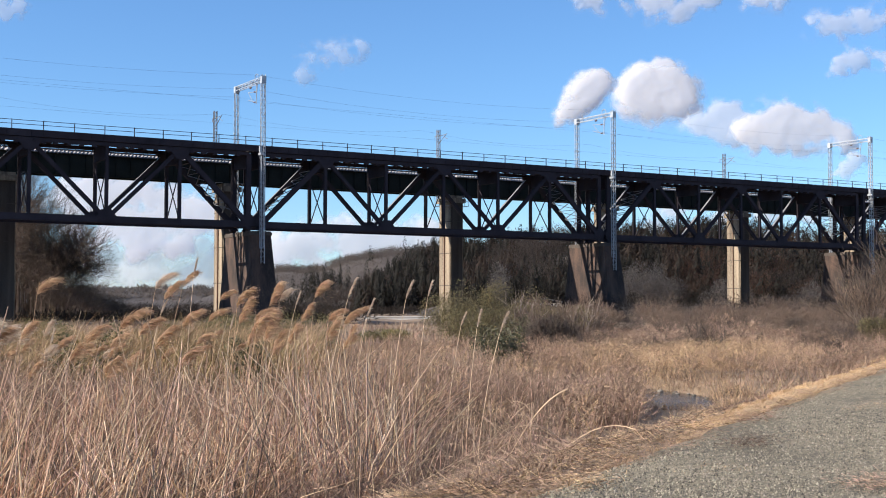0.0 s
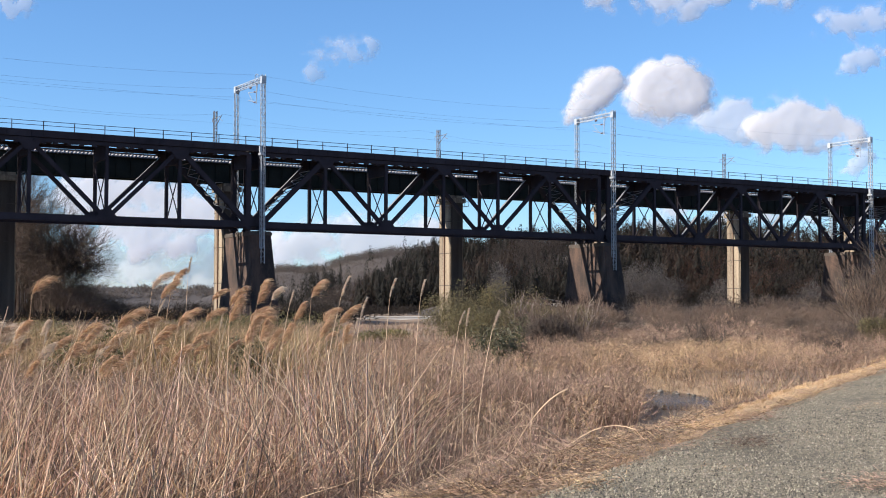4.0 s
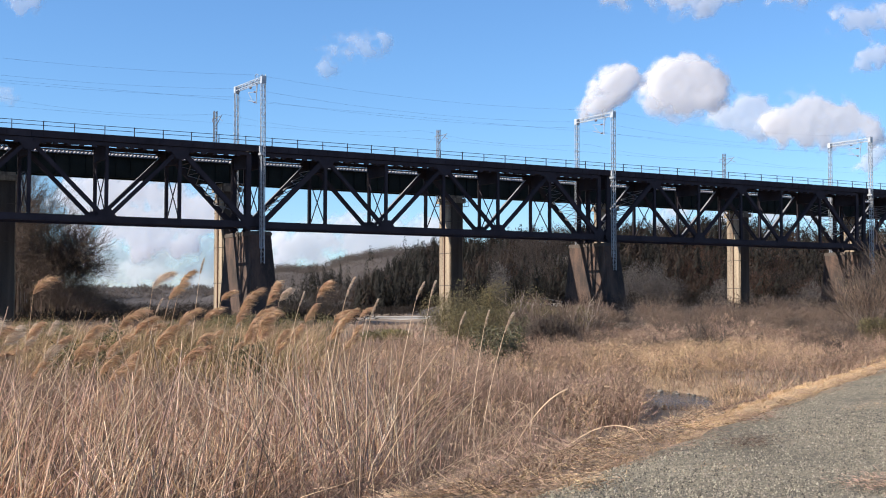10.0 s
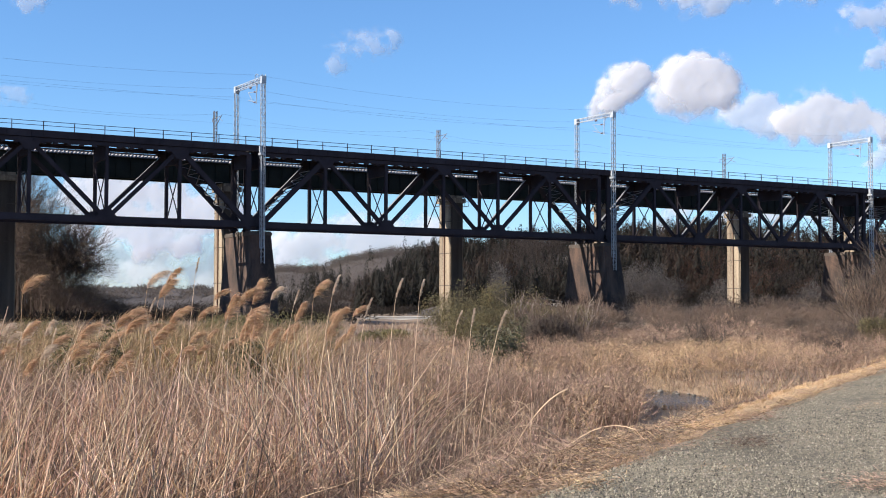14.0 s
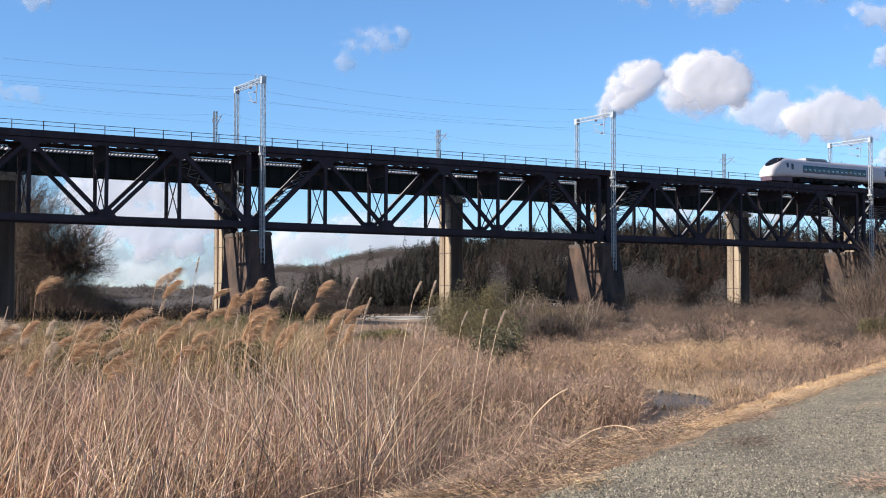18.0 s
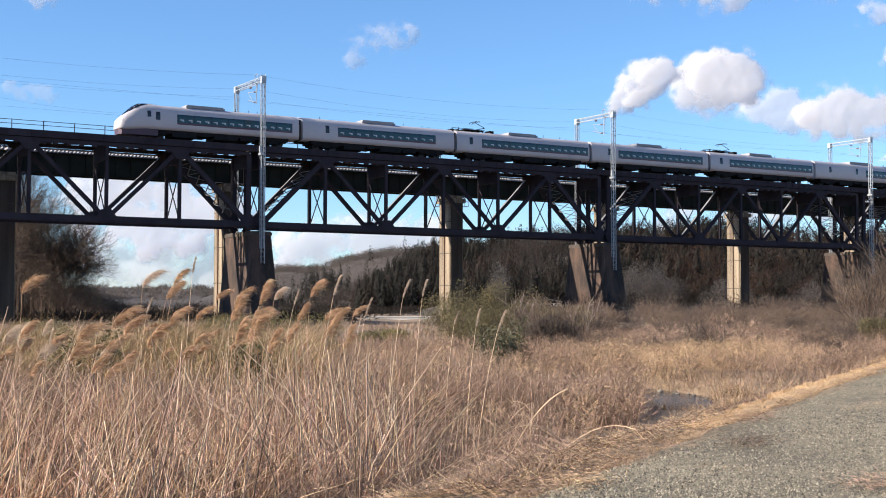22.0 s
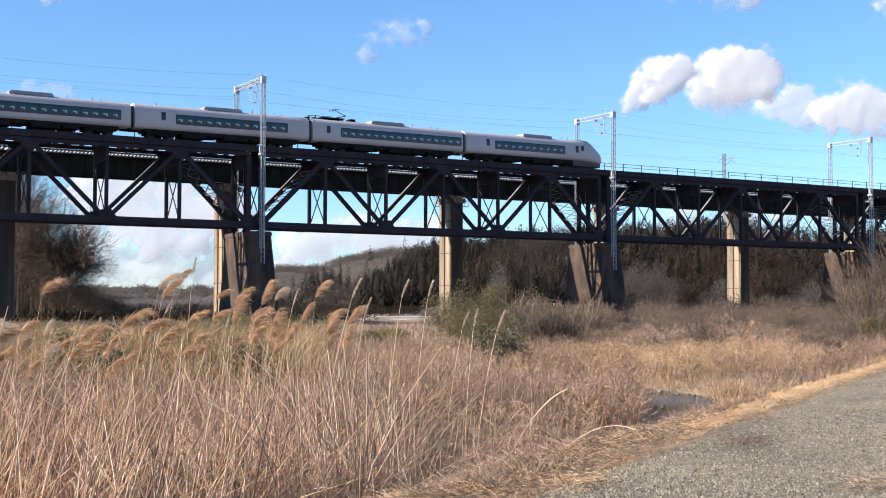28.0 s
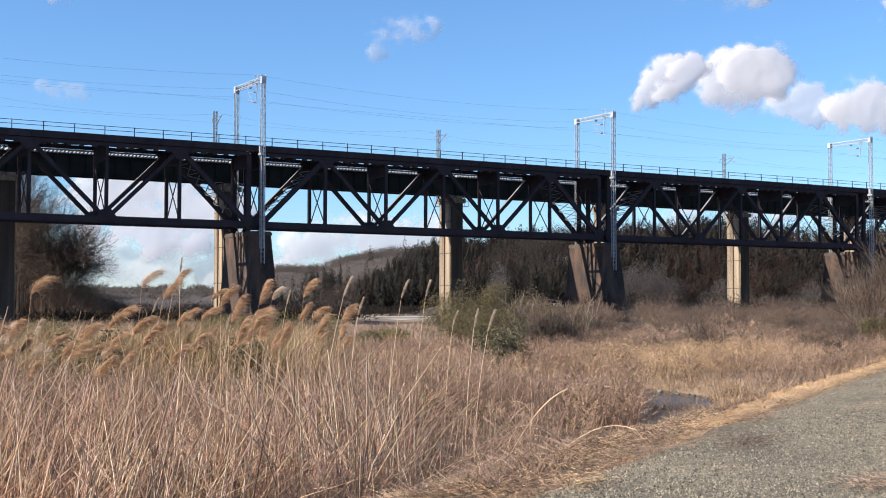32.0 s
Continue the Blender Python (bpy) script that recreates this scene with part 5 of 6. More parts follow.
x, y = wedge(20000, 40, 110, 0.10, 0.42)
x, y = keep(x, y, clear(x, y, 1.5) & (patchy(x, y, 6, 5) > 0.5))
blades("bank_weeds", x, y, (0.2 + 0.8 * patchy(x, y, 2, 3) ** 1.5) * low_far(x, y), 0.010, 2.4, BROWN_GRASS, "dark brown dry weeds on the bank", 0.08)
for nm, mat, n, seed, lab in (("russet_bank_brush", RUSSET, 900, 61, "fluffy russet dead weeds over the stream bank"), ("brown_bank_brush", WEED_AND_SHADE, 900, 62, "dark brown dead weeds over the stream bank"), ("dark_bank_brush", MID_TWIG, 260, 63, "dark brushy stalks on the stream bank")):
    x, y = wedge(n, 41, 108, 0.06, 0.42)
    x, y = keep(x, y, clear(x, y, 1.6) & (patchy(x, y, 5, seed) > 0.36))
    fluff(nm, x, y, (0.55 + 1.0 * patchy(x, y, 3, seed)) * low_far(x, y), 0.52, 120, 0.010, 0.17, mat, lab)
y = RNG.normal(57, 6, 900)
x = RNG.normal(0.185, 0.045, 900) * y
x, y = keep(x, y, clear(x, y, 2.2) & (patchy(x, y, 3, 64) > 0.35))
fluff("golden_bank_brush", x, y, 0.65 + 0.7 * patchy(x, y, 2.5, 65), 0.42, 120, 0.008, 0.20, STRAW, "fluffy golden dead grass on the far bank of the stream")
x, y = wedge(60, 58, 104, 0.09, 0.40)
x, y = keep(x, y, clear(x, y, 5))
fluff("dark_thicket", x, y, 1.6, 1.3, 420, 0.012, 0.45, TWIG, "dark leafless thickets scattered over the bank")
# growth that hangs over the stream's edges
x, y = RNG.uniform(-2, 11, 60000), RNG.uniform(31, 56, 60000)
d_ = stream_gap(x, y)
x, y = keep(x, y, (d_ > 1.65) & (d_ < 3.6) & (road_left(x, y) > 0.7))
half = len(x) // 2
blades("stream_edge_straw", x[:half], y[:half], 0.16 + 0.4 * patchy(x[:half], y[:half], 1.2, 51), 0.007, 1.8, STRAW, "pale dry grass leaning over the stream", 0.1)
blades("stream_edge_weeds", x[half:], y[half:], 0.14 + 0.4 * patchy(x[half:], y[half:], 1.0, 52), 0.007, 1.8, WEED_AND_SHADE, "dark dead weeds along the stream's edge", 0.1)
# middle field
x, y = wedge(26000, 22, 75, -0.42, 0.15, 1.2)
x, y = keep(x, y, clear(x, y, 4.0))
blades("field_weeds", x, y, 0.3 + 0.8 * patchy(x, y, 3.0, 4), 0.010, 2.0, RUSSET, "dense reddish-brown dry weeds", 0.08)
for nm, mat, n, seed, lab in (("russet_brush", RUSSET, 1700, 71, "fluffy reddish-brown dead weeds filling the field"), ("brown_brush", WEED_AND_SHADE, 1000, 72, "dark brown dead weeds in the field"), ("pale_brush", STRAW, 500, 74, "fluffy pale dead grass in the field"), ("dark_brush", MID_TWIG, 160, 73, "dark brushy stalks among the field weeds")):
    x, y = wedge(n, 23, 74, -0.42, 0.15, 1.3)
    x, y = keep(x, y, clear(x, y, 3.6) & (patchy(x, y, 4, seed) > 0.33))
    fluff(nm, x, y, 0.7 + 0.85 * patchy(x, y, 3, seed), 0.42, 90, 0.010, 0.16, mat, lab)
x, y = wedge(18000, 24, 75, -0.42, 0.12, 1.2)
x, y = keep(x, y, clear(x, y, 4.0) & (patchy(x, y, 5, 6) > 0.4))
blades("field_straw", x, y, 0.45 + 0.7 * patchy(x, y, 3.5, 7), 0.009, 1.9, STRAW, "pale dry straw among brown weeds", 0.12)
x, y = wedge(22000, 40, 70, -0.42, -0.10)
x, y = keep(x, y, clear(x, y, 4.0) & (patchy(x, y, 4, 13) > 0.35))
blades("reed_bed", x, y, 1.35 + 1.0 * patchy(x, y, 2.5, 14), 0.018, 1.2, STRAW, "golden reed bed behind the near canes", 0.2)
# olive-gold leafy reeds behind the canes
x, y = wedge(12000, 26, 46, -0.42, -0.11)
x, y = keep(x, y, clear(x, y, 4.0) & (patchy(x, y, 3, 31) > 0.40))
blades("leafy_reeds", x, y, 1.95 + 0.9 * patchy(x, y, 2.2, 32), 0.024, 1.4, GOLDEN_LEAF, "olive-gold drooping reed leaves behind the dry canes", 0.3)
# dark hollow beside the bush
x, y = RNG.uniform(4.9, 6.8, 40), RNG.uniform(66, 70, 40)
bare_woods("hollow_scrub", np.stack((x, y, ground_z(x, y)), -1), 1.9, 0.7, 300, 0.018, TWIG, "dark tangled scrub in a hollow", 0.5)
# taller weeds that close the view of the stream on one side
x, y = wedge(6000, 27.5, 32.6, 0.03, 0.15)
blades("streamside_weeds", x, y, 0.85 + 0.55 * patchy(x, y, 1.5, 41), 0.009, 1.5, RUSSET, "tall russet weeds beside the stream", 0.1)
x, y = wedge(190, 27.5, 32.6, 0.0, 0.15)
fluff("streamside_brush", x, y, 0.95, 0.45, 110, 0.006, 0.22, RUSSET, "fluffy russet brush beside the stream")
# near tangle; darker weed tones put the shade between canes into colour
x, y = wedge(17000, 11, 27, -0.46, -0.02, 1.1)
x, y = keep(x, y, clear(x, y, 2.5))
blades("russet_weeds", x, y, 0.4 + 0.75 * patchy(x, y, 1.3, 33), 0.006, 1.7, RUSSET, "fine russet weeds filling the reed bed", 0.15)
x, y = wedge(17000, 11.5, 26, -0.46, 0.06, 1.1)
x, y = keep(x, y, clear(x, y, 2.0))
blades("near_grass", x, y, 0.3 + 0.6 * patchy(x, y, 1.6, 8), 0.006, 1.9, WEED_AND_SHADE, "tangled thin brown grass between reed stems, darkened for shade")
x, y = wedge(520, 19.5, 25.5, -0.42, -0.06)
x, y = keep(x, y, patchy(x, y, 2.4, 85) > 0.3)
fluff("tall_russet_brush", x, y, 1.35 + 0.5 * patchy(x, y, 2, 86), 0.42, 130, 0.006, 0.2, RUSSET, "tall russet dead weeds behind the near canes")
for nm, mat, n, seed, lab in (("russet_near_brush", RUSSET, 700, 81, "fine russet brush between the reed canes"), ("brown_near_brush", WEED_AND_SHADE, 900, 82, "fine brown weeds between the reed canes, darkened for shade"), ("dark_near_brush", MID_TWIG, 260, 83, "dark dead brush low between the reed canes")):
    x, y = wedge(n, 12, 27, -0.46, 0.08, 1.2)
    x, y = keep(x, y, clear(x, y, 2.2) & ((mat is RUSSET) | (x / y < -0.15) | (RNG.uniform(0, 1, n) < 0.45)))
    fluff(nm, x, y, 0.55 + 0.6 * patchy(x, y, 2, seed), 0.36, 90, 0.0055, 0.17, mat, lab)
x, y = wedge(60000, 11.5, 90, -0.05, 0.42, 1.5)
x, y = keep(x, y, clear(x, y, 0.4) & (road_left(x, y) < 9) & ((road_left(x, y) > 0.9) | (y < 17)))
blades("low_tangle", x, y, 0.08 + 0.2 * patchy(x, y, 1.2, 9) + 0.10 * (x < 0.1 * y), 0.0045 + 0.0002 * y, 2.2, BROWN_GRASS, "low matted dry grass on the road bank")
# road verge
u = -3 + 78 * RNG.uniform(0, 1, 60000) ** 1.3
w = np.where(u < 7, RNG.normal(0.12, 0.30, 60000), RNG.uniform(-0.06, 0.66, 60000) * np.interp(u, (7, 15, 29, 88), (0.6, 1.0, 0.72, 0.72))) + 0.04 * np.sin(u * 1.9) + 0.04 * np.sin(u * 4.7)
x, y = EDGE[0] + ALONG[0] * u - ALONG[1] * w, EDGE[1] + ALONG[1] * u + ALONG[0] * w
near_ = u < 7
blades("verge_tufts", x[near_], y[near_], 0.04 + 0.12 * patchy(x[near_], y[near_], 0.35, 3) ** 1.5, 0.004, 2.2, STRAW, "flattened brown dry grass at the gravel's edge", 0.1)
x, y = x[~near_], y[~near_]
blades("verge_grass", x, y, 0.05 + 0.06 * patchy(x, y, 0.5, 3), 0.004 + 0.00014 * y, 1.6, YELLOW_GRASS, "flattened golden dry grass along the road edge", 0.1, 0.07)
u = RNG.uniform(-3, 16, 4200)
w = np.where(RNG.uniform(0, 1, 4200) < 0.5, -1.3, -2.7) + RNG.normal(0, 0.17, 4200) + 0.2 * np.sin(u * 0.9)
ok = patchy(u * 2, w, 1.5, 3) > 0.52
x, y = EDGE[0] + ALONG[0] * u[ok] - ALONG[1] * w[ok], EDGE[1] + ALONG[1] * u[ok] + ALONG[0] * w[ok]
blades("track_grass", x, y, 0.06, 0.007, 2.4, STRAW, "sparse dry grass in the middle of the track", 0.3, 0.1)


def stems(name, x, y, high, r, lean, material, label):
    """Three-sided canes of three pieces, bowed by the wind."""
    n = len(x)
    z = ground_z(x, y) - 0.05
    h = high * RNG.uniform(0.55, 1.1, n)
    az = RNG.uniform(0, 2 * np.pi, n)
    l = RNG.uniform(0.0, 1.0, n) ** 1.3 * lean
    dx, dy = np.cos(az) * l + 0.12 * ease(-0.05, -0.2, x / y) + 0.09 * np.sin(x * 0.9 + 0.4 * y), np.sin(az) * l
    rr = r * RNG.uniform(0.6, 1.4, n)
    rings = []
    for f, k in ((0, 1.0), (0.35, 0.9), (0.7, 0.7), (1.0, 0.4)):
        c = np.stack((x + dx * h * f ** 1.5, y + dy * h * f ** 1.5, z + h * f * (1 - 0.2 * l * f)), -1)
        for i in range(3):
            a = 2 * np.pi * i / 3
            rings.append(c + np.stack((rr * k * np.cos(a), rr * k * np.sin(a), np.zeros(n)), -1))
    v = np.stack(rings, 1).reshape(-1, 3)
    o = (np.arange(n) * 12)[:, None]
    tr = []
    for s in range(3):
        for i in range(3):
            j = (i + 1) % 3
            tr += [o + [s * 3 + i, s * 3 + j, s * 3 + 3 + j], o + [s * 3 + i, s * 3 + 3 + j, s * 3 + 3 + i]]
    tr = np.concatenate(tr, 1).reshape(-1, 3)
    return tagged(tri_mesh(name, v, tr, material), label, "reeds", kind="stuff")


x, y = wedge(3500, 11, 27, -0.46, -0.03, 1.2)
x, y = keep(x, y, clear(x, y, 3.0) & (patchy(x, y, 1.5, 91) > 0.40))
stems("reed_canes", x, y, (1.4 + 1.0 * patchy(x, y, 1.8, 11)) * (1 - 0.16 * ease(-0.12, -0.22, x / y)), 0.0072, 1.05, REED_STEM, "dense upright dry reed canes")
x, y = wedge(2100, 9.5, 20, -0.46, -0.02, 1.0)
x, y = keep(x, y, clear(x, y, 2.6) & (patchy(x, y, 1.2, 92) > 0.42))
stems("stout_canes", x, y, (1.3 + 1.1 * patchy(x, y, 1.4, 12)) * (1 - 0.16 * ease(-0.12, -0.22, x / y)), 0.011, 1.3, PALE_STEM, "stout pale dry reed canes leaning with the wind")
x, y = wedge(460, 10.5, 21, -0.40, -0.04, 1.0)
x, y = keep(x, y, clear(x, y, 3.0))
stems("tall_canes", x, y, 1.9 + 0.9 * patchy(x, y, 1.6, 51), 0.0085, 1.1, PALE_STEM, "tall pale reed canes standing above the tangle")
x, y = wedge(620, 12.5, 32, -0.08, 0.09)
x, y = keep(x, y, clear(x, y, 2.0))
stems("sparse_canes", x, y, 1.25, 0.0065, 1.2, PALE_STEM, "sparse bent dry canes")


x, y = wedge(130, 9.5, 17, -0.44, -0.03)
stems("weed_stalks", x, y, 1.8, 0.0045, 1.9, WEED_AND_SHADE, "thin dark weed stalks slanting through the reeds")


def lying_straw(name, x, y, long, width, material, label, lift=0.0):
    """Broken stems that lie criss-cross, a little tilted, on the ground."""
    n = len(x)
    az = RNG.uniform(0, 2 * np.pi, n)
    d = np.stack((np.cos(az), np.sin(az), RNG.normal(0.14, 0.22, n)), -1) * (long * RNG.uniform(0.4, 1.3, n))[:, None]
    c = np.stack((x, y, ground_z(x, y) + lift + 0.02 + 0.10 * RNG.uniform(0, 1, n) ** 2), -1)
    e = np.cross(d, (0, 0, 1.0)); e /= np.linalg.norm(e, axis=1, keepdims=True)
    e = e * 0.5 * width + np.array((0, 0, 0.35 * width))
    v = np.stack((c - e, c + e, c + d + e, c + d - e), 1).reshape(-1, 3)
    return tagged(tri_mesh(name, v, np.arange(len(v)).reshape(-1, 4), material), label, "straw", kind="stuff")


x, y = wedge(15000, 11, 21, -0.12, 0.3, 1.2)
x, y = keep(x, y, (road_left(x, y) > 0.15) & (road_left(x, y) < 3.6))
lying_straw("broken_straw", x, y, 0.2, 0.003, STRAW, "broken pale stems strewn over the road bank")
x, y = wedge(11000, 11, 22, -0.14, 0.3, 1.2)
x, y = keep(x, y, (road_left(x, y) > 0.15) & (road_left(x, y) < 4.2))
lying_straw("dead_stalks", x, y, 0.24, 0.0034, MID_TWIG, "dark dead stalks matted on the road bank")
u = -2 + 40 * RNG.uniform(0, 1, 9000) ** 1.3
w = RNG.normal(-0.12, 0.16, 9000) + 0.10 * np.sin(u * 1.1)
x, y = EDGE[0] + ALONG[0] * u - ALONG[1] * w, EDGE[1] + ALONG[1] * u + ALONG[0] * w
lying_straw("edge_straw", x, y, 0.09, 0.0026, BROWN_GRASS, "trodden straw where grass meets the gravel", 0.05)
for nm, cx, cy, lo, la, mat in (("track_straw", 1.25, 11.15, 0.55, 0.25, STRAW), ("track_weeds", 3.45, 14.4, 0.6, 0.35, WEED_AND_SHADE), ("track_weeds", 3.75, 11.1, 0.5, 0.3, RUSSET), ("track_straw", 4.3, 17.5, 0.8, 0.3, RUSSET)):
    u, w = RNG.normal(0, lo * 0.5, 700), RNG.normal(0, la * 0.5, 700)
    lying_straw(nm, cx + ALONG[0] * u + ALONG[1] * w, cy + ALONG[1] * u - ALONG[0] * w, 0.05, 0.0035, mat, "flattened dead grass growing in the gravel track", 0.11)
x, y = wedge(5000, 11, 26, -0.44, -0.02, 1.2)
x, y = keep(x, y, clear(x, y, 2.5))
lying_straw("snapped_stems", x, y, 0.7, 0.006, PALE_STEM, "snapped pale stems among the canes")


x, y = wedge(7000, 13, 24, -0.07, 0.12, 1.1)
x, y = keep(x, y, (road_left(x, y) > 0.9) & (road_left(x, y) < 6))
lying_straw("grey_tangle", x, y, 0.26, 0.004, BROWN_GRASS, "pale dead stalks tangled over the road bank", 0.08)


def fallen_cane(x, y, reach, rise, turn, seed):
    """A pale cane bowed over to the ground."""
    rng = random.Random(seed)
    tilt = rng.uniform(0.25, 0.6)
    fs = [i / 8 for i in range(9)]
    pts = [Vector((reach * f, 0.1 * math.sin(3 * f), rise * math.sin(math.pi * (tilt + (1 - tilt) * f)) if tilt > 0.4 else rise * (f * 1.6 - f * f))) for f in fs]
    bm = pipe(bmesh.new(), pts, [0.009 * (1.1 - 0.6 * f) for f in fs])
    ob = lone("fallen_cane", bm, PALE_STEM, "pale dry cane bowed over in the grass", "reed", "fallen canes")
    ob.matrix_world = Matrix.Translation((x, y, float(ground_z(x, y)) + 0.02)) @ pose(0, 0, 0, 0, 0, turn)


fc = random.Random(77)
for i in range(34):
    y = fc.uniform(15.5, 27)
    k = fc.uniform(-0.06, 0.105) if i < 22 else fc.uniform(-0.3, -0.05)
    fallen_cane(k * y, y, fc.uniform(0.6, 1.5), fc.uniform(0.35, 1.0), fc.choice((0, 180)) + fc.uniform(-35, 35), i)


def make_reed(x, y, high, plume, seed, bend, slim=False):
    """One tall plumed reed: a bowed cane, a drooping feathery plume, a few leaves."""
    rng = np.random.default_rng(seed)
    root = thing("plumed_reed", Matrix.Translation((x, y, float(ground_z(x, y)) - 0.05)), "tall pale dry reed with a slim bleached plume" if slim else "tall dry pampas reed with a feathery tan plume", "reed", "plumed reeds")
    pts = [Vector((bend * high * (f ** 2), 0, high * f * (1 - 0.12 * bend * f))) for f in np.linspace(0, 1, 7)]
    bm = pipe(bmesh.new(), pts, [0.009 - 0.001 * i for i in range(7)])
    part("cane", bm, PALE_STEM if slim else REED_STEM, root)
    n = 600 if slim else 1000
    k = rng.uniform(0, 1, n) ** 0.85
    d0 = (pts[-1] - pts[-2]).normalized()
    droop = rng.uniform(0.02, 0.15) if slim else rng.uniform(0.1, 0.65)
    loose = 0.16 if slim else 0.25
    axis = lambda q: np.stack((pts[-1].x + plume * (d0.x * q + droop * q * q), np.zeros_like(q), pts[-1].z + plume * (d0.z * q - 0.45 * droop * q * q)), -1)
    ax = axis(k)
    tan = axis(k + 0.02) - ax
    tan /= np.linalg.norm(tan, axis=1, keepdims=True)
    ln = plume * rng.uniform(0.22, 0.62, n) * (1.1 - 0.5 * k) * (0.45 if slim else 1.0)
    sweep = 0.14 if slim else rng.uniform(0.22, 0.5)
    dr = tan * (0.75 if slim else 0.58) + np.stack((sweep + 0.3 * k, 0 * k, 0.12 - 0.3 * k), -1) + rng.normal(0, loose, (n, 3))
    mid = ax + dr * (ln * 0.55)[:, None]
    tip = mid + (dr + np.array((0.25, 0, -0.5))) * (ln * 0.5)[:, None]
    sd = np.cross(dr, rng.normal(0, 1, (n, 3))); sd /= np.linalg.norm(sd, axis=1, keepdims=True)
    wd = 0.0024 * rng.uniform(0.6, 1.5, (n, 1))
    v = np.stack((ax, mid - sd * wd, tip, mid + sd * wd), 1).reshape(-1, 3)
    ob = tri_mesh("plume", v, np.arange(len(v)).reshape(-1, 4), PALE_PLUME if slim or seed % 7 == 0 else PLUME); ob.parent = root
    tagged(ob, "slim bleached plume" if slim else "feathery tan plume")
    for j in range(3):
        f = rng.uniform(0.15, 0.6)
        a = pts[int(f * 6)]
        s = rng.choice((-1, 1))
        ln_ = rng.uniform(0.4, 0.8)
        v = []
        for q in range(4):
            g = q / 3
            c = a + Vector((s * ln_ * g * 0.7 + 0.15 * g, rng.normal(0, 0.02), ln_ * (0.5 * g - 0.7 * g * g)))
            v += [c + Vector((0, -0.01 * (1 - g), 0.008 * (1 - g))), c + Vector((0, 0.01 * (1 - g), -0.008 * (1 - g)))]
        t = []
        for q in range(3):
            t += [(q * 2, q * 2 + 1, q * 2 + 3), (q * 2, q * 2 + 3, q * 2 + 2)]
        ob = tri_mesh("leaf", [tuple(c) for c in v], t, STRAW); ob.parent = root
    return root


# reeds that stand out: slant (x over y) and rise of the plume over the eye's level per metre
TALL = ((-0.315, 0.018), (-0.222, 0.023), (-0.213, 0.015), (-0.205, 0.025), (-0.190, 0.032), (-0.172, 0.010), (-0.153, 0.008), (-0.136, 0.012), (-0.126, 0.010),
        (-0.110, 0.008), (-0.095, 0.014), (-0.068, 0.018), (-0.053, 0.001), (-0.021, 0.016), (-0.005, 0.014), (0.021, -0.010), (0.053, 0.001), (0.036, -0.008),
        (-0.247, -0.008), (-0.265, -0.016), (-0.278, -0.019), (-0.323, -0.017), (-0.341, -0.022), (-0.198, -0.008), (-0.160, -0.012), (-0.146, -0.020),
        (-0.133, -0.016), (-0.118, -0.022), (-0.233, -0.014), (-0.300, -0.024), (-0.255, -0.026), (-0.180, -0.004), (-0.084, -0.014), (-0.060, -0.018), (-0.217, 0.0), (-0.104, -0.004))
REEDS = []
rr = random.Random(5)
spots = [(k, e, rr.uniform(17, 25)) for k, e in TALL] + [(rr.uniform(-0.37, -0.06), rr.uniform(-0.036, -0.002), rr.uniform(15, 28)) for _ in range(34)] + [(rr.uniform(-0.36, -0.15), rr.uniform(-0.046, -0.012), rr.uniform(17, 26)) for _ in range(16)]
for i, (k, e, y) in enumerate(spots):
    if i >= len(TALL) and k < -0.2:
        e -= 0.014      # lower towards the embankment side
    x = k * y
    slim = i < len(TALL) and (k > -0.07 or i % 5 == 4)
    plume = rr.uniform(0.26, 0.34) if slim else rr.uniform(0.30, 0.48) if i < len(TALL) else rr.uniform(0.26, 0.40)
    bend = rr.uniform(0.03, 0.12)
    high = max(1.2, 1.6 + y * (e + 0.004) - 0.6 * plume - float(ground_z(x, y)))
    x -= bend * high + 0.22
    REEDS.append((make_reed(x, y, high, plume, 300 + i, bend, slim), rr.uniform(0, 6.28), rr.uniform(0.8, 1.25)))


# ---- pebbles on the road ----
def pebbles():
    n = 92000
    u_ = 27 * RNG.uniform(0, 1, n) ** 1.6 - 3
    w_ = RNG.uniform(0.1, 5.6, n)
    s = 0.006 + 0.0115 * RNG.uniform(0, 1, n) ** 2.2
    hz = np.interp(w_, (0.0, 0.15, 0.5, 1.2, 2.2, 3.2, 4.2, 5.2, 5.8), (-0.10, -0.01, 0.02, 0.015, 0.04, 0.045, 0.015, 0.02, 0.0)) + 0.012 * np.sin(u_ * 0.8 + w_)
    c = np.stack((EDGE[0] + ALONG[0] * u_ + ALONG[1] * w_, EDGE[1] + ALONG[1] * u_ - ALONG[0] * w_, hz + 0.2 * s), -1)
    off = np.array(((1, 0, -0.4), (0, 1, -0.4), (-1, 0, -0.4), (0, -1, -0.4), (0.2, 0.1, 1.0)))
    a = RNG.uniform(0, 6.28, n)
    ro = np.stack((np.stack((np.cos(a), -np.sin(a), 0 * a), -1), np.stack((np.sin(a), np.cos(a), 0 * a), -1), np.stack((0 * a, 0 * a, 1 + 0 * a), -1)), 1)
    st = RNG.uniform(0.6, 1.4, (n, 1, 3))
    v = c[:, None, :] + np.einsum("nij,nkj->nki", ro, off[None] * st) * s[:, None, None]
    f = np.array(((0, 1, 4), (1, 2, 4), (2, 3, 4), (3, 0, 4)))
    t = (np.arange(n) * 5)[:, None, None] + f[None]
    tagged(tri_mesh("pebbles", v.reshape(-1, 3), t.reshape(-1, 3), STONE), "loose crushed grey stones on the track", "gravel", kind="stuff")


pebbles()

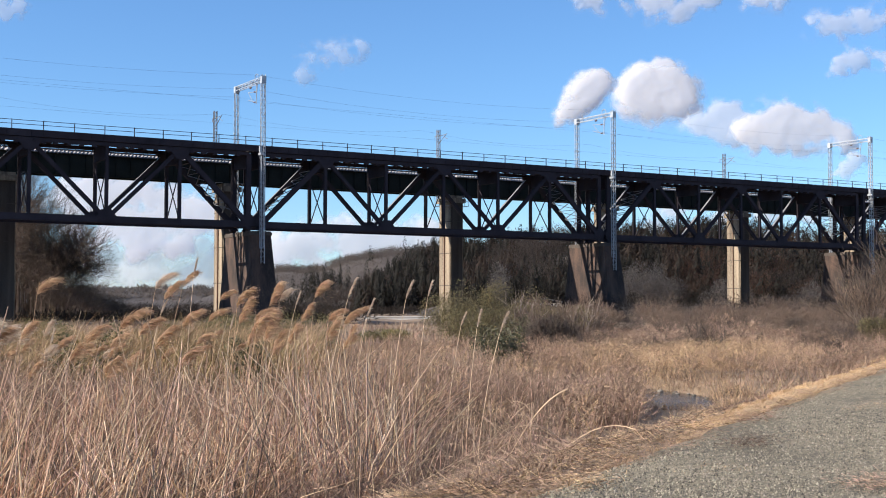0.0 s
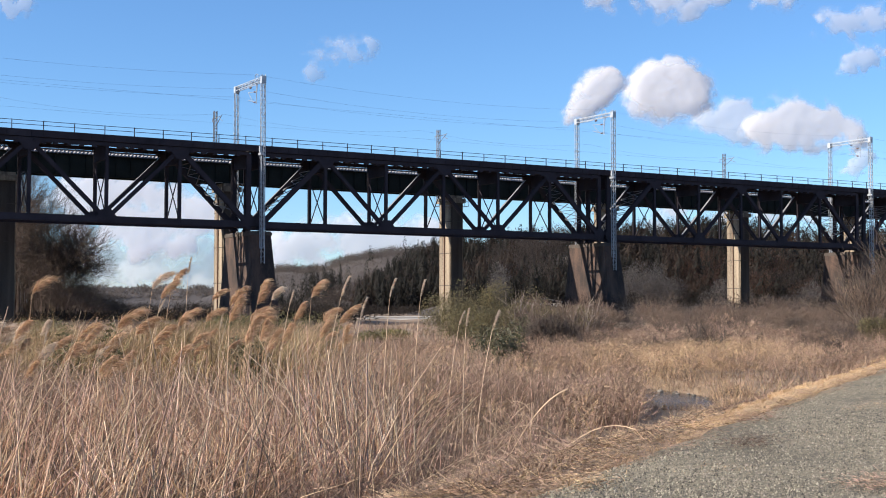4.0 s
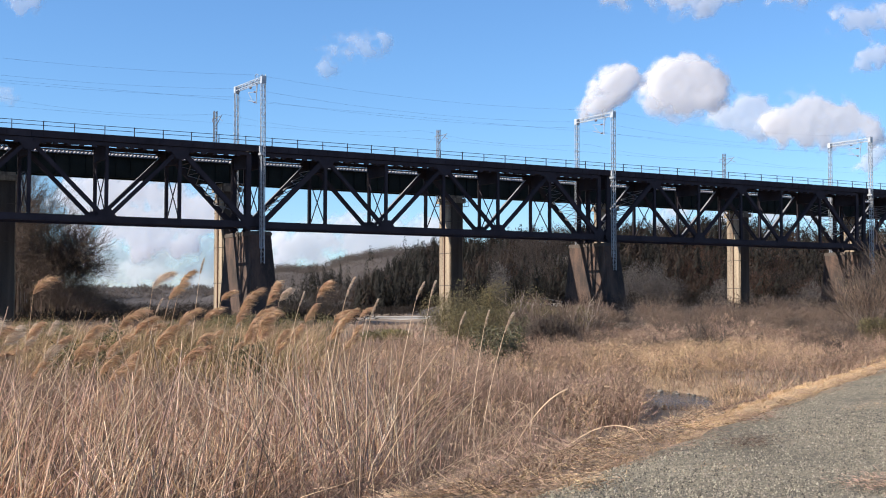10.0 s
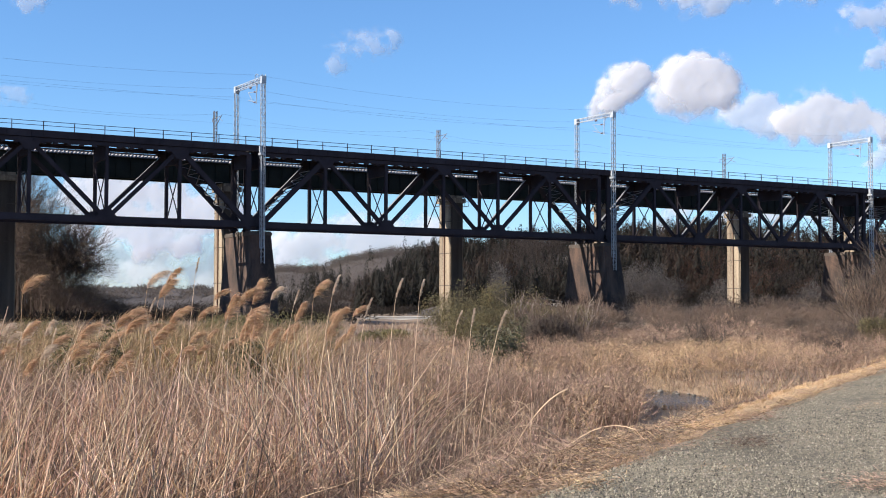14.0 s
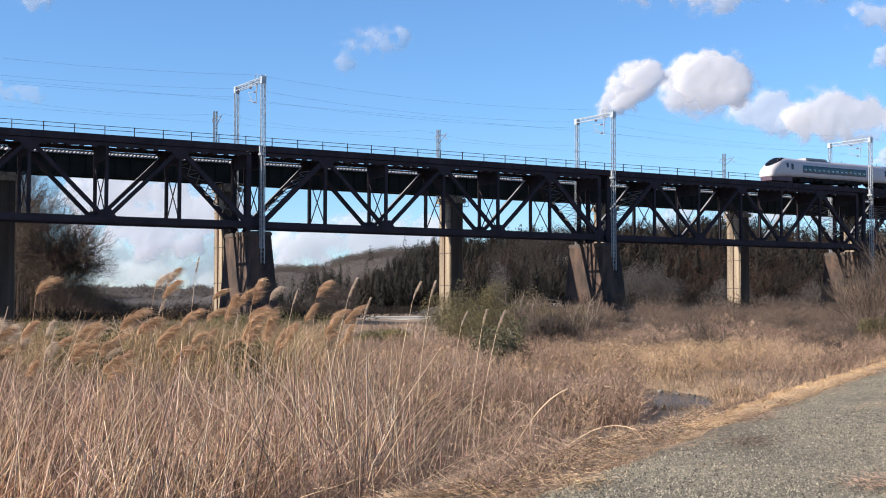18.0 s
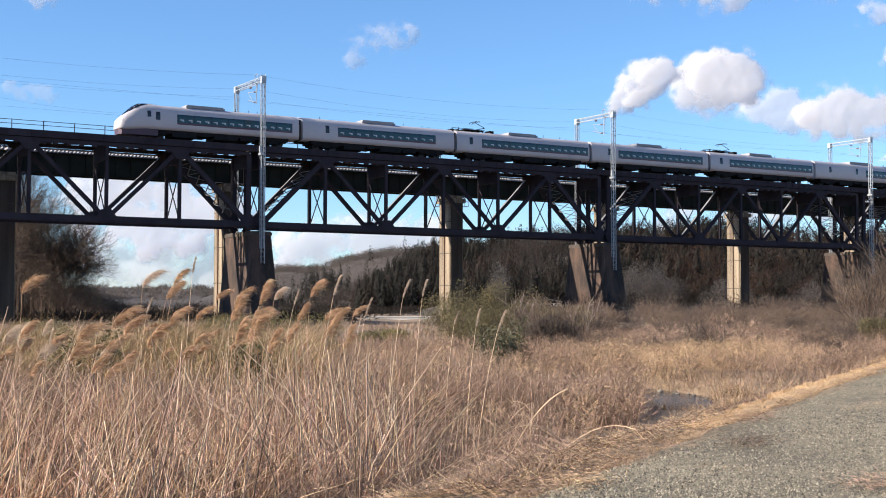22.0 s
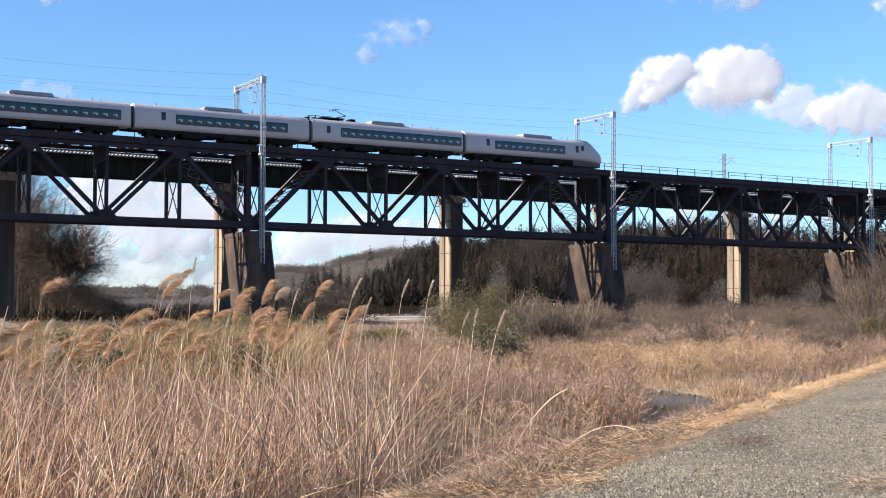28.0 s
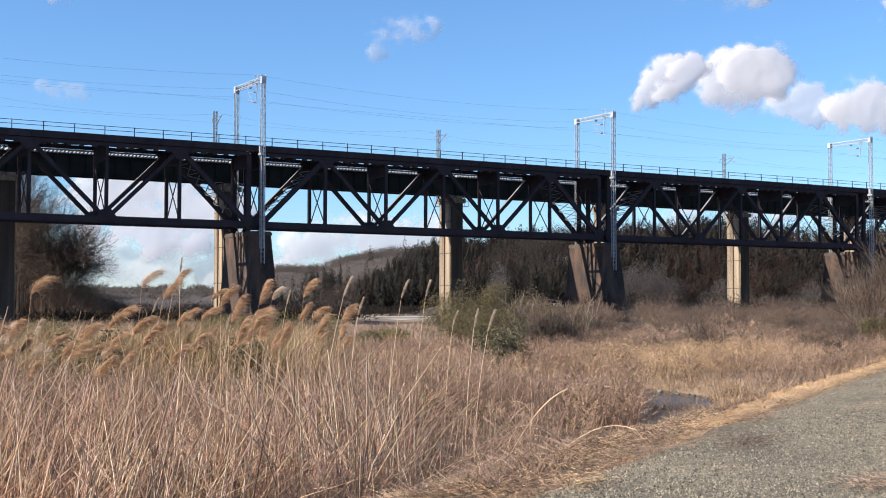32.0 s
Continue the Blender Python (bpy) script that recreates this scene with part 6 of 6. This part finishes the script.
# ---- rocks along the stream and a stony patch on the far bank ----
def rock(x, y, s, seed):
    bm = bmesh.new()
    bmesh.ops.create_icosphere(bm, subdivisions=2, radius=s)
    for v in bm.verts:
        v.co *= 1 + 0.28 * noise.noise(v.co / s * 1.3 + Vector((seed, 0, 0)))
        v.co.z *= 0.6
    ob = lone("bank_rock", bm, WET_STONE, "grey weathered rock on the stream bank", "rock", "bank rocks")
    ob.location = (x, y, float(max(ground_z(x, y), -1.3)) + 0.12 * s)
    ob.rotation_euler = (0, 0, seed)


rk = random.Random(9)
for i in range(26):
    f = i / 25
    rock(3.9 + 4.3 * f + rk.uniform(-0.25, 0.25), 49.2 - 9.0 * f * f + rk.uniform(-0.4, 0.4), rk.uniform(0.05, 0.15), i * 1.3)
nx_, ny_ = RNG.uniform(6.5, 13, 900), RNG.uniform(70, 86, 900)
sz = 0.05 + 0.12 * RNG.uniform(0, 1, 900) ** 2
oct_ = np.array(((1, 0, 0), (0, 1, 0), (-1, 0, 0), (0, -1, 0), (0, 0, 0.7)))
pv = np.stack((nx_, ny_, ground_z(nx_, ny_) + 0.1), -1)[:, None, :] + oct_[None] * sz[:, None, None] * RNG.uniform(0.6, 1.4, (900, 1, 3))
pt = (np.arange(900) * 5)[:, None, None] + np.array(((0, 1, 4), (1, 2, 4), (2, 3, 4), (3, 0, 4)))[None]
tagged(tri_mesh("bank_stones", pv.reshape(-1, 3), pt.reshape(-1, 3), STONE), "pale stones strewn on the far bank", "gravel", kind="stuff")

# ---- distant low wall and buildings ----
bm = bmesh.new(); box(bm, (-11.8, 192, -0.6), (-2.0, 192.6, -0.1)); box(bm, (-11.9, 191.9, -0.1), (-1.9, 192.7, 0.02))
lone("concrete_wall", bm, WHITE_WALL, "low pale concrete wall beyond the field", "wall")


shed = thing("white_shed", Matrix.Translation((18.2, 225, -0.8)), "small white low shed half hidden by branches", "shed")
bm = bmesh.new(); box(bm, (-2.6, 0, 0), (2.8, 3, 2.9)); part("wall", bm, WHITE_WALL, shed)
bm = bmesh.new()
for a, b in (((-2.9, -0.35), (0.1, 0.25)), ((0.1, 0.25), (3.1, -0.35))):
    beam(bm, (a[0], 1.5, 3.5 + a[1]), (b[0], 1.5, 3.5 + b[1]), 3.8, 0.12, (0, 0, 1))
part("roof", bm, MAST_GREY, shed, "dull grey sheet roof")
for wx in (-1.7, 0.1, 1.6):
    bm = bmesh.new(); box(bm, (wx - 0.4, -0.03, 1.5), (wx + 0.4, 0.02, 2.3)); part("window", bm, TRAIN_BLACK, shed, "dark window")


# ---- clouds, drifting ----
def cloud_material():
    m = bpy.data.materials.new("cloud_vapour")
    m.use_nodes = True
    n, li = m.node_tree.nodes, m.node_tree.links
    n.remove(n["Principled BSDF"])
    at_ = n.new("ShaderNodeAttribute"); at_.attribute_name = "puff"
    tc = n.new("ShaderNodeTexCoord")
    ns = n.new("ShaderNodeTexNoise"); ns.inputs["Scale"].default_value, ns.inputs["Detail"].default_value = 0.03, 7
    li.new(tc.outputs["Object"], ns.inputs["Vector"])
    ma = n.new("ShaderNodeMath"); ma.operation = "MULTIPLY_ADD"; ma.inputs[1].default_value = 0.5
    li.new(ns.outputs["Fac"], ma.inputs[0]); li.new(at_.outputs["Fac"], ma.inputs[2])
    mr = n.new("ShaderNodeMapRange"); mr.interpolation_type = "SMOOTHSTEP"
    mr.inputs[1].default_value, mr.inputs[2].default_value = 0.15, 1.22
    li.new(ma.outputs[0], mr.inputs[0])
    top = n.new("ShaderNodeMath"); top.operation = "MULTIPLY"
    cap = n.new("ShaderNodeAttribute"); cap.attribute_name = "veil"
    li.new(mr.outputs[0], top.inputs[0]); li.new(cap.outputs["Fac"], top.inputs[1])
    di, tl, ad = n.new("ShaderNodeBsdfDiffuse"), n.new("ShaderNodeBsdfTranslucent"), n.new("ShaderNodeMixShader")
    di.inputs["Color"].default_value = (0.90, 0.88, 0.90, 1)
    tl.inputs["Color"].default_value = (0.90, 0.88, 0.90, 1)
    ad.inputs[0].default_value = 0.5
    li.new(di.outputs[0], ad.inputs[1]); li.new(tl.outputs[0], ad.inputs[2])
    tr, mx = n.new("ShaderNodeBsdfTransparent"), n.new("ShaderNodeMixShader")
    li.new(top.outputs[0], mx.inputs[0]); li.new(tr.outputs[0], mx.inputs[1]); li.new(ad.outputs[0], mx.inputs[2])
    li.new(mx.outputs[0], n["Material Output"].inputs["Surface"])
    return m


CLOUD = cloud_material()
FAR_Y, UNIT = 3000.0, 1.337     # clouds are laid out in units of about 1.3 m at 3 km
DRIFTS = []


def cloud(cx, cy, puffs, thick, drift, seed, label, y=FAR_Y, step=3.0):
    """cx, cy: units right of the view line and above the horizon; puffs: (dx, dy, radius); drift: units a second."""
    k = UNIT * y / FAR_Y
    rng = Vector((seed * 13.7, seed * 5.1, 0))
    x0 = min(p[0] - p[2] for p in puffs) - 12; x1 = max(p[0] + p[2] for p in puffs) + 12
    z0 = min(p[1] - p[2] for p in puffs) - 12; z1 = max(p[1] + p[2] for p in puffs) + 12
    nx, nz = int((x1 - x0) / step), int((z1 - z0) / step)
    v, den = [], []
    size = sum(p[2] for p in puffs) / len(puffs)
    for j in range(nz + 1):
        for i in range(nx + 1):
            x, z = x0 + (x1 - x0) * i / nx, z0 + (z1 - z0) * j / nz
            body = sum(math.exp(-1.6 * ((x - a) ** 2 + 1.15 * (z - b) ** 2) / (r * r)) for a, b, r in puffs)
            det = noise.fractal(Vector((x, z, 3)) / (size * 0.8) + rng, 1.05, 2.1, 6)
            edge = min(x - x0, x1 - x, z - z0, z1 - z) / 12
            rise = 1 - math.exp(-1.3 * body)
            v.append((x * k, -(0.34 * size * rise + det * size * 0.022 * rise) * k, z * k))
            den.append(max(-0.6, min(1.0, 0.95 * body - 0.34 + 1.15 * det * min(1.0, 1.6 * body))) if edge > 0.3 else -0.6)
    q = [(j * (nx + 1) + i, j * (nx + 1) + i + 1, (j + 1) * (nx + 1) + i + 1, (j + 1) * (nx + 1) + i) for j in range(nz) for i in range(nx)]
    ob = tri_mesh("cloud", v, q, CLOUD, True)
    me = ob.data
    me.attributes.new("puff", "FLOAT", "POINT").data.foreach_set("value", np.array(den, np.float32))
    me.attributes.new("veil", "FLOAT", "POINT").data.foreach_set("value", np.full(len(v), thick, np.float32))
    tagged(ob, label, "cloud", "clouds")
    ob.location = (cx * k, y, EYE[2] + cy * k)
    DRIFTS.append((ob, cx, cy, drift, y, k))
    return ob


WHITE = "white puffy fair-weather cloud with a grey underside"
WISP = "thin pale wisp of cloud"
BANK = "broad white cloud bank low over the horizon"
PUFF_A = [(-36, -38, 28), (-18, -20, 34), (2, 2, 36), (22, 22, 36), (36, 30, 30), (8, 14, 30)]
PUFF_B = [(-2, 14, 54), (-38, 2, 44), (38, 2, 46), (0, -16, 54), (2, 24, 42), (48, -14, 36), (-46, -14, 36), (24, 20, 38), (-26, 20, 38)]
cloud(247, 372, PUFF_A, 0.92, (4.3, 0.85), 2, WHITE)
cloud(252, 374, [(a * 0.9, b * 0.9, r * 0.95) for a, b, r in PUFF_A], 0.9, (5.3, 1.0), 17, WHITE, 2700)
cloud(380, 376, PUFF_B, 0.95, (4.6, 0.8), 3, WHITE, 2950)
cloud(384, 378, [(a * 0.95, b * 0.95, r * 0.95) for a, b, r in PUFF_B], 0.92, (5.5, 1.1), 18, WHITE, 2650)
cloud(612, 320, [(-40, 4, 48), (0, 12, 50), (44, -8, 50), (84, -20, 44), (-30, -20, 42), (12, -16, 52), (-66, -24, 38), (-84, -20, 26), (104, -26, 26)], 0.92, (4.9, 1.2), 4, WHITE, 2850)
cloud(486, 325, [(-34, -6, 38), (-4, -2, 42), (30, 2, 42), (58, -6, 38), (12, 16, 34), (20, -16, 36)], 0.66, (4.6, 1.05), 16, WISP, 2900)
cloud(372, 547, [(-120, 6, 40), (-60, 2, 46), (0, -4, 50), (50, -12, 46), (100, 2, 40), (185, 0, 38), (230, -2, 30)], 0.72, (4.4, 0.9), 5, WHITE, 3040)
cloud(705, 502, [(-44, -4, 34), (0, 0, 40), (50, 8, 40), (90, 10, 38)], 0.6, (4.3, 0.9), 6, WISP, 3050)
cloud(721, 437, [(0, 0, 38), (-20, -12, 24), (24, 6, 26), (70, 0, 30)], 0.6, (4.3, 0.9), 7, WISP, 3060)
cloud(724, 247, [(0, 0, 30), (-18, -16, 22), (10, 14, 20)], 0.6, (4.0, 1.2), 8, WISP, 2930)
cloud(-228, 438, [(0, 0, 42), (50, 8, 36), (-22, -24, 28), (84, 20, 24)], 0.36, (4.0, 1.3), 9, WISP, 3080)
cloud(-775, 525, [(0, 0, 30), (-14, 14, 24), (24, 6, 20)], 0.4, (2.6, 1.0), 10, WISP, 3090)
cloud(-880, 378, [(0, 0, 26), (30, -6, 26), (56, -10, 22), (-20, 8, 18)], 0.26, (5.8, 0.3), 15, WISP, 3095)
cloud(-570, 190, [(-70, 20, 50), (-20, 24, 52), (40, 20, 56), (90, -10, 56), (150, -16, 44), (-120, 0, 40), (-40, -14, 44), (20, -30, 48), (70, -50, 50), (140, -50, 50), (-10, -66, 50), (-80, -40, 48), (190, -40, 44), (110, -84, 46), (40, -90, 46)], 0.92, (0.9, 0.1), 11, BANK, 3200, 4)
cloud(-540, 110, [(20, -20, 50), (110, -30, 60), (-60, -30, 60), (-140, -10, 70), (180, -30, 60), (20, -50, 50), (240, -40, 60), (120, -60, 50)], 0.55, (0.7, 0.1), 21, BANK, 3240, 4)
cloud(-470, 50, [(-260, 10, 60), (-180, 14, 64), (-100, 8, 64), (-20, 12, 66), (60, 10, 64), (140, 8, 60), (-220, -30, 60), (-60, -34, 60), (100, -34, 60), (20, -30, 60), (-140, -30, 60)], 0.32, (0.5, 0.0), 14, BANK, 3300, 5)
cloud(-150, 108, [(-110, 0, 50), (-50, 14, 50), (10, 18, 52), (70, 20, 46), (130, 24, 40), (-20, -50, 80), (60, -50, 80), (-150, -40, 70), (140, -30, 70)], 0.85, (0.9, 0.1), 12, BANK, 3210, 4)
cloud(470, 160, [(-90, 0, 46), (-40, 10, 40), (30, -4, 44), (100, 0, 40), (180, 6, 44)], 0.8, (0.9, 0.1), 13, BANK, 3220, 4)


# ---- what moves: train, clouds, reeds in the wind ----
def gust(t, ph):
    return 0.55 * math.sin(2.6 * t + ph) + 0.5 * math.sin(4.7 * t + 1.7 * ph) + 0.6 * math.sin(0.7 * t + 0.3 * ph) + 0.35 * math.sin(1.3 * t)


def motions():
    for k, car in enumerate(TRAIN):
        walk(car, train_rows(k))
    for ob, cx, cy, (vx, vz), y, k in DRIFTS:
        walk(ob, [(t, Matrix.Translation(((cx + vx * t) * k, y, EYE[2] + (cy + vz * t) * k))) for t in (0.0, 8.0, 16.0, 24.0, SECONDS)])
    for ob, ph, amp in REEDS:
        loc = ob.matrix_world.translation.copy()
        rows = []
        for i in range(97):
            t = i / 3.0
            g = gust(t, ph) * amp
            rows.append((t, Matrix.Translation(loc) @ pose(0, 0, 0, 1.2 * gust(t + 3, ph * 1.3), 1.0 + 2.3 * g, 0)))
        walk(ob, rows)


motions()
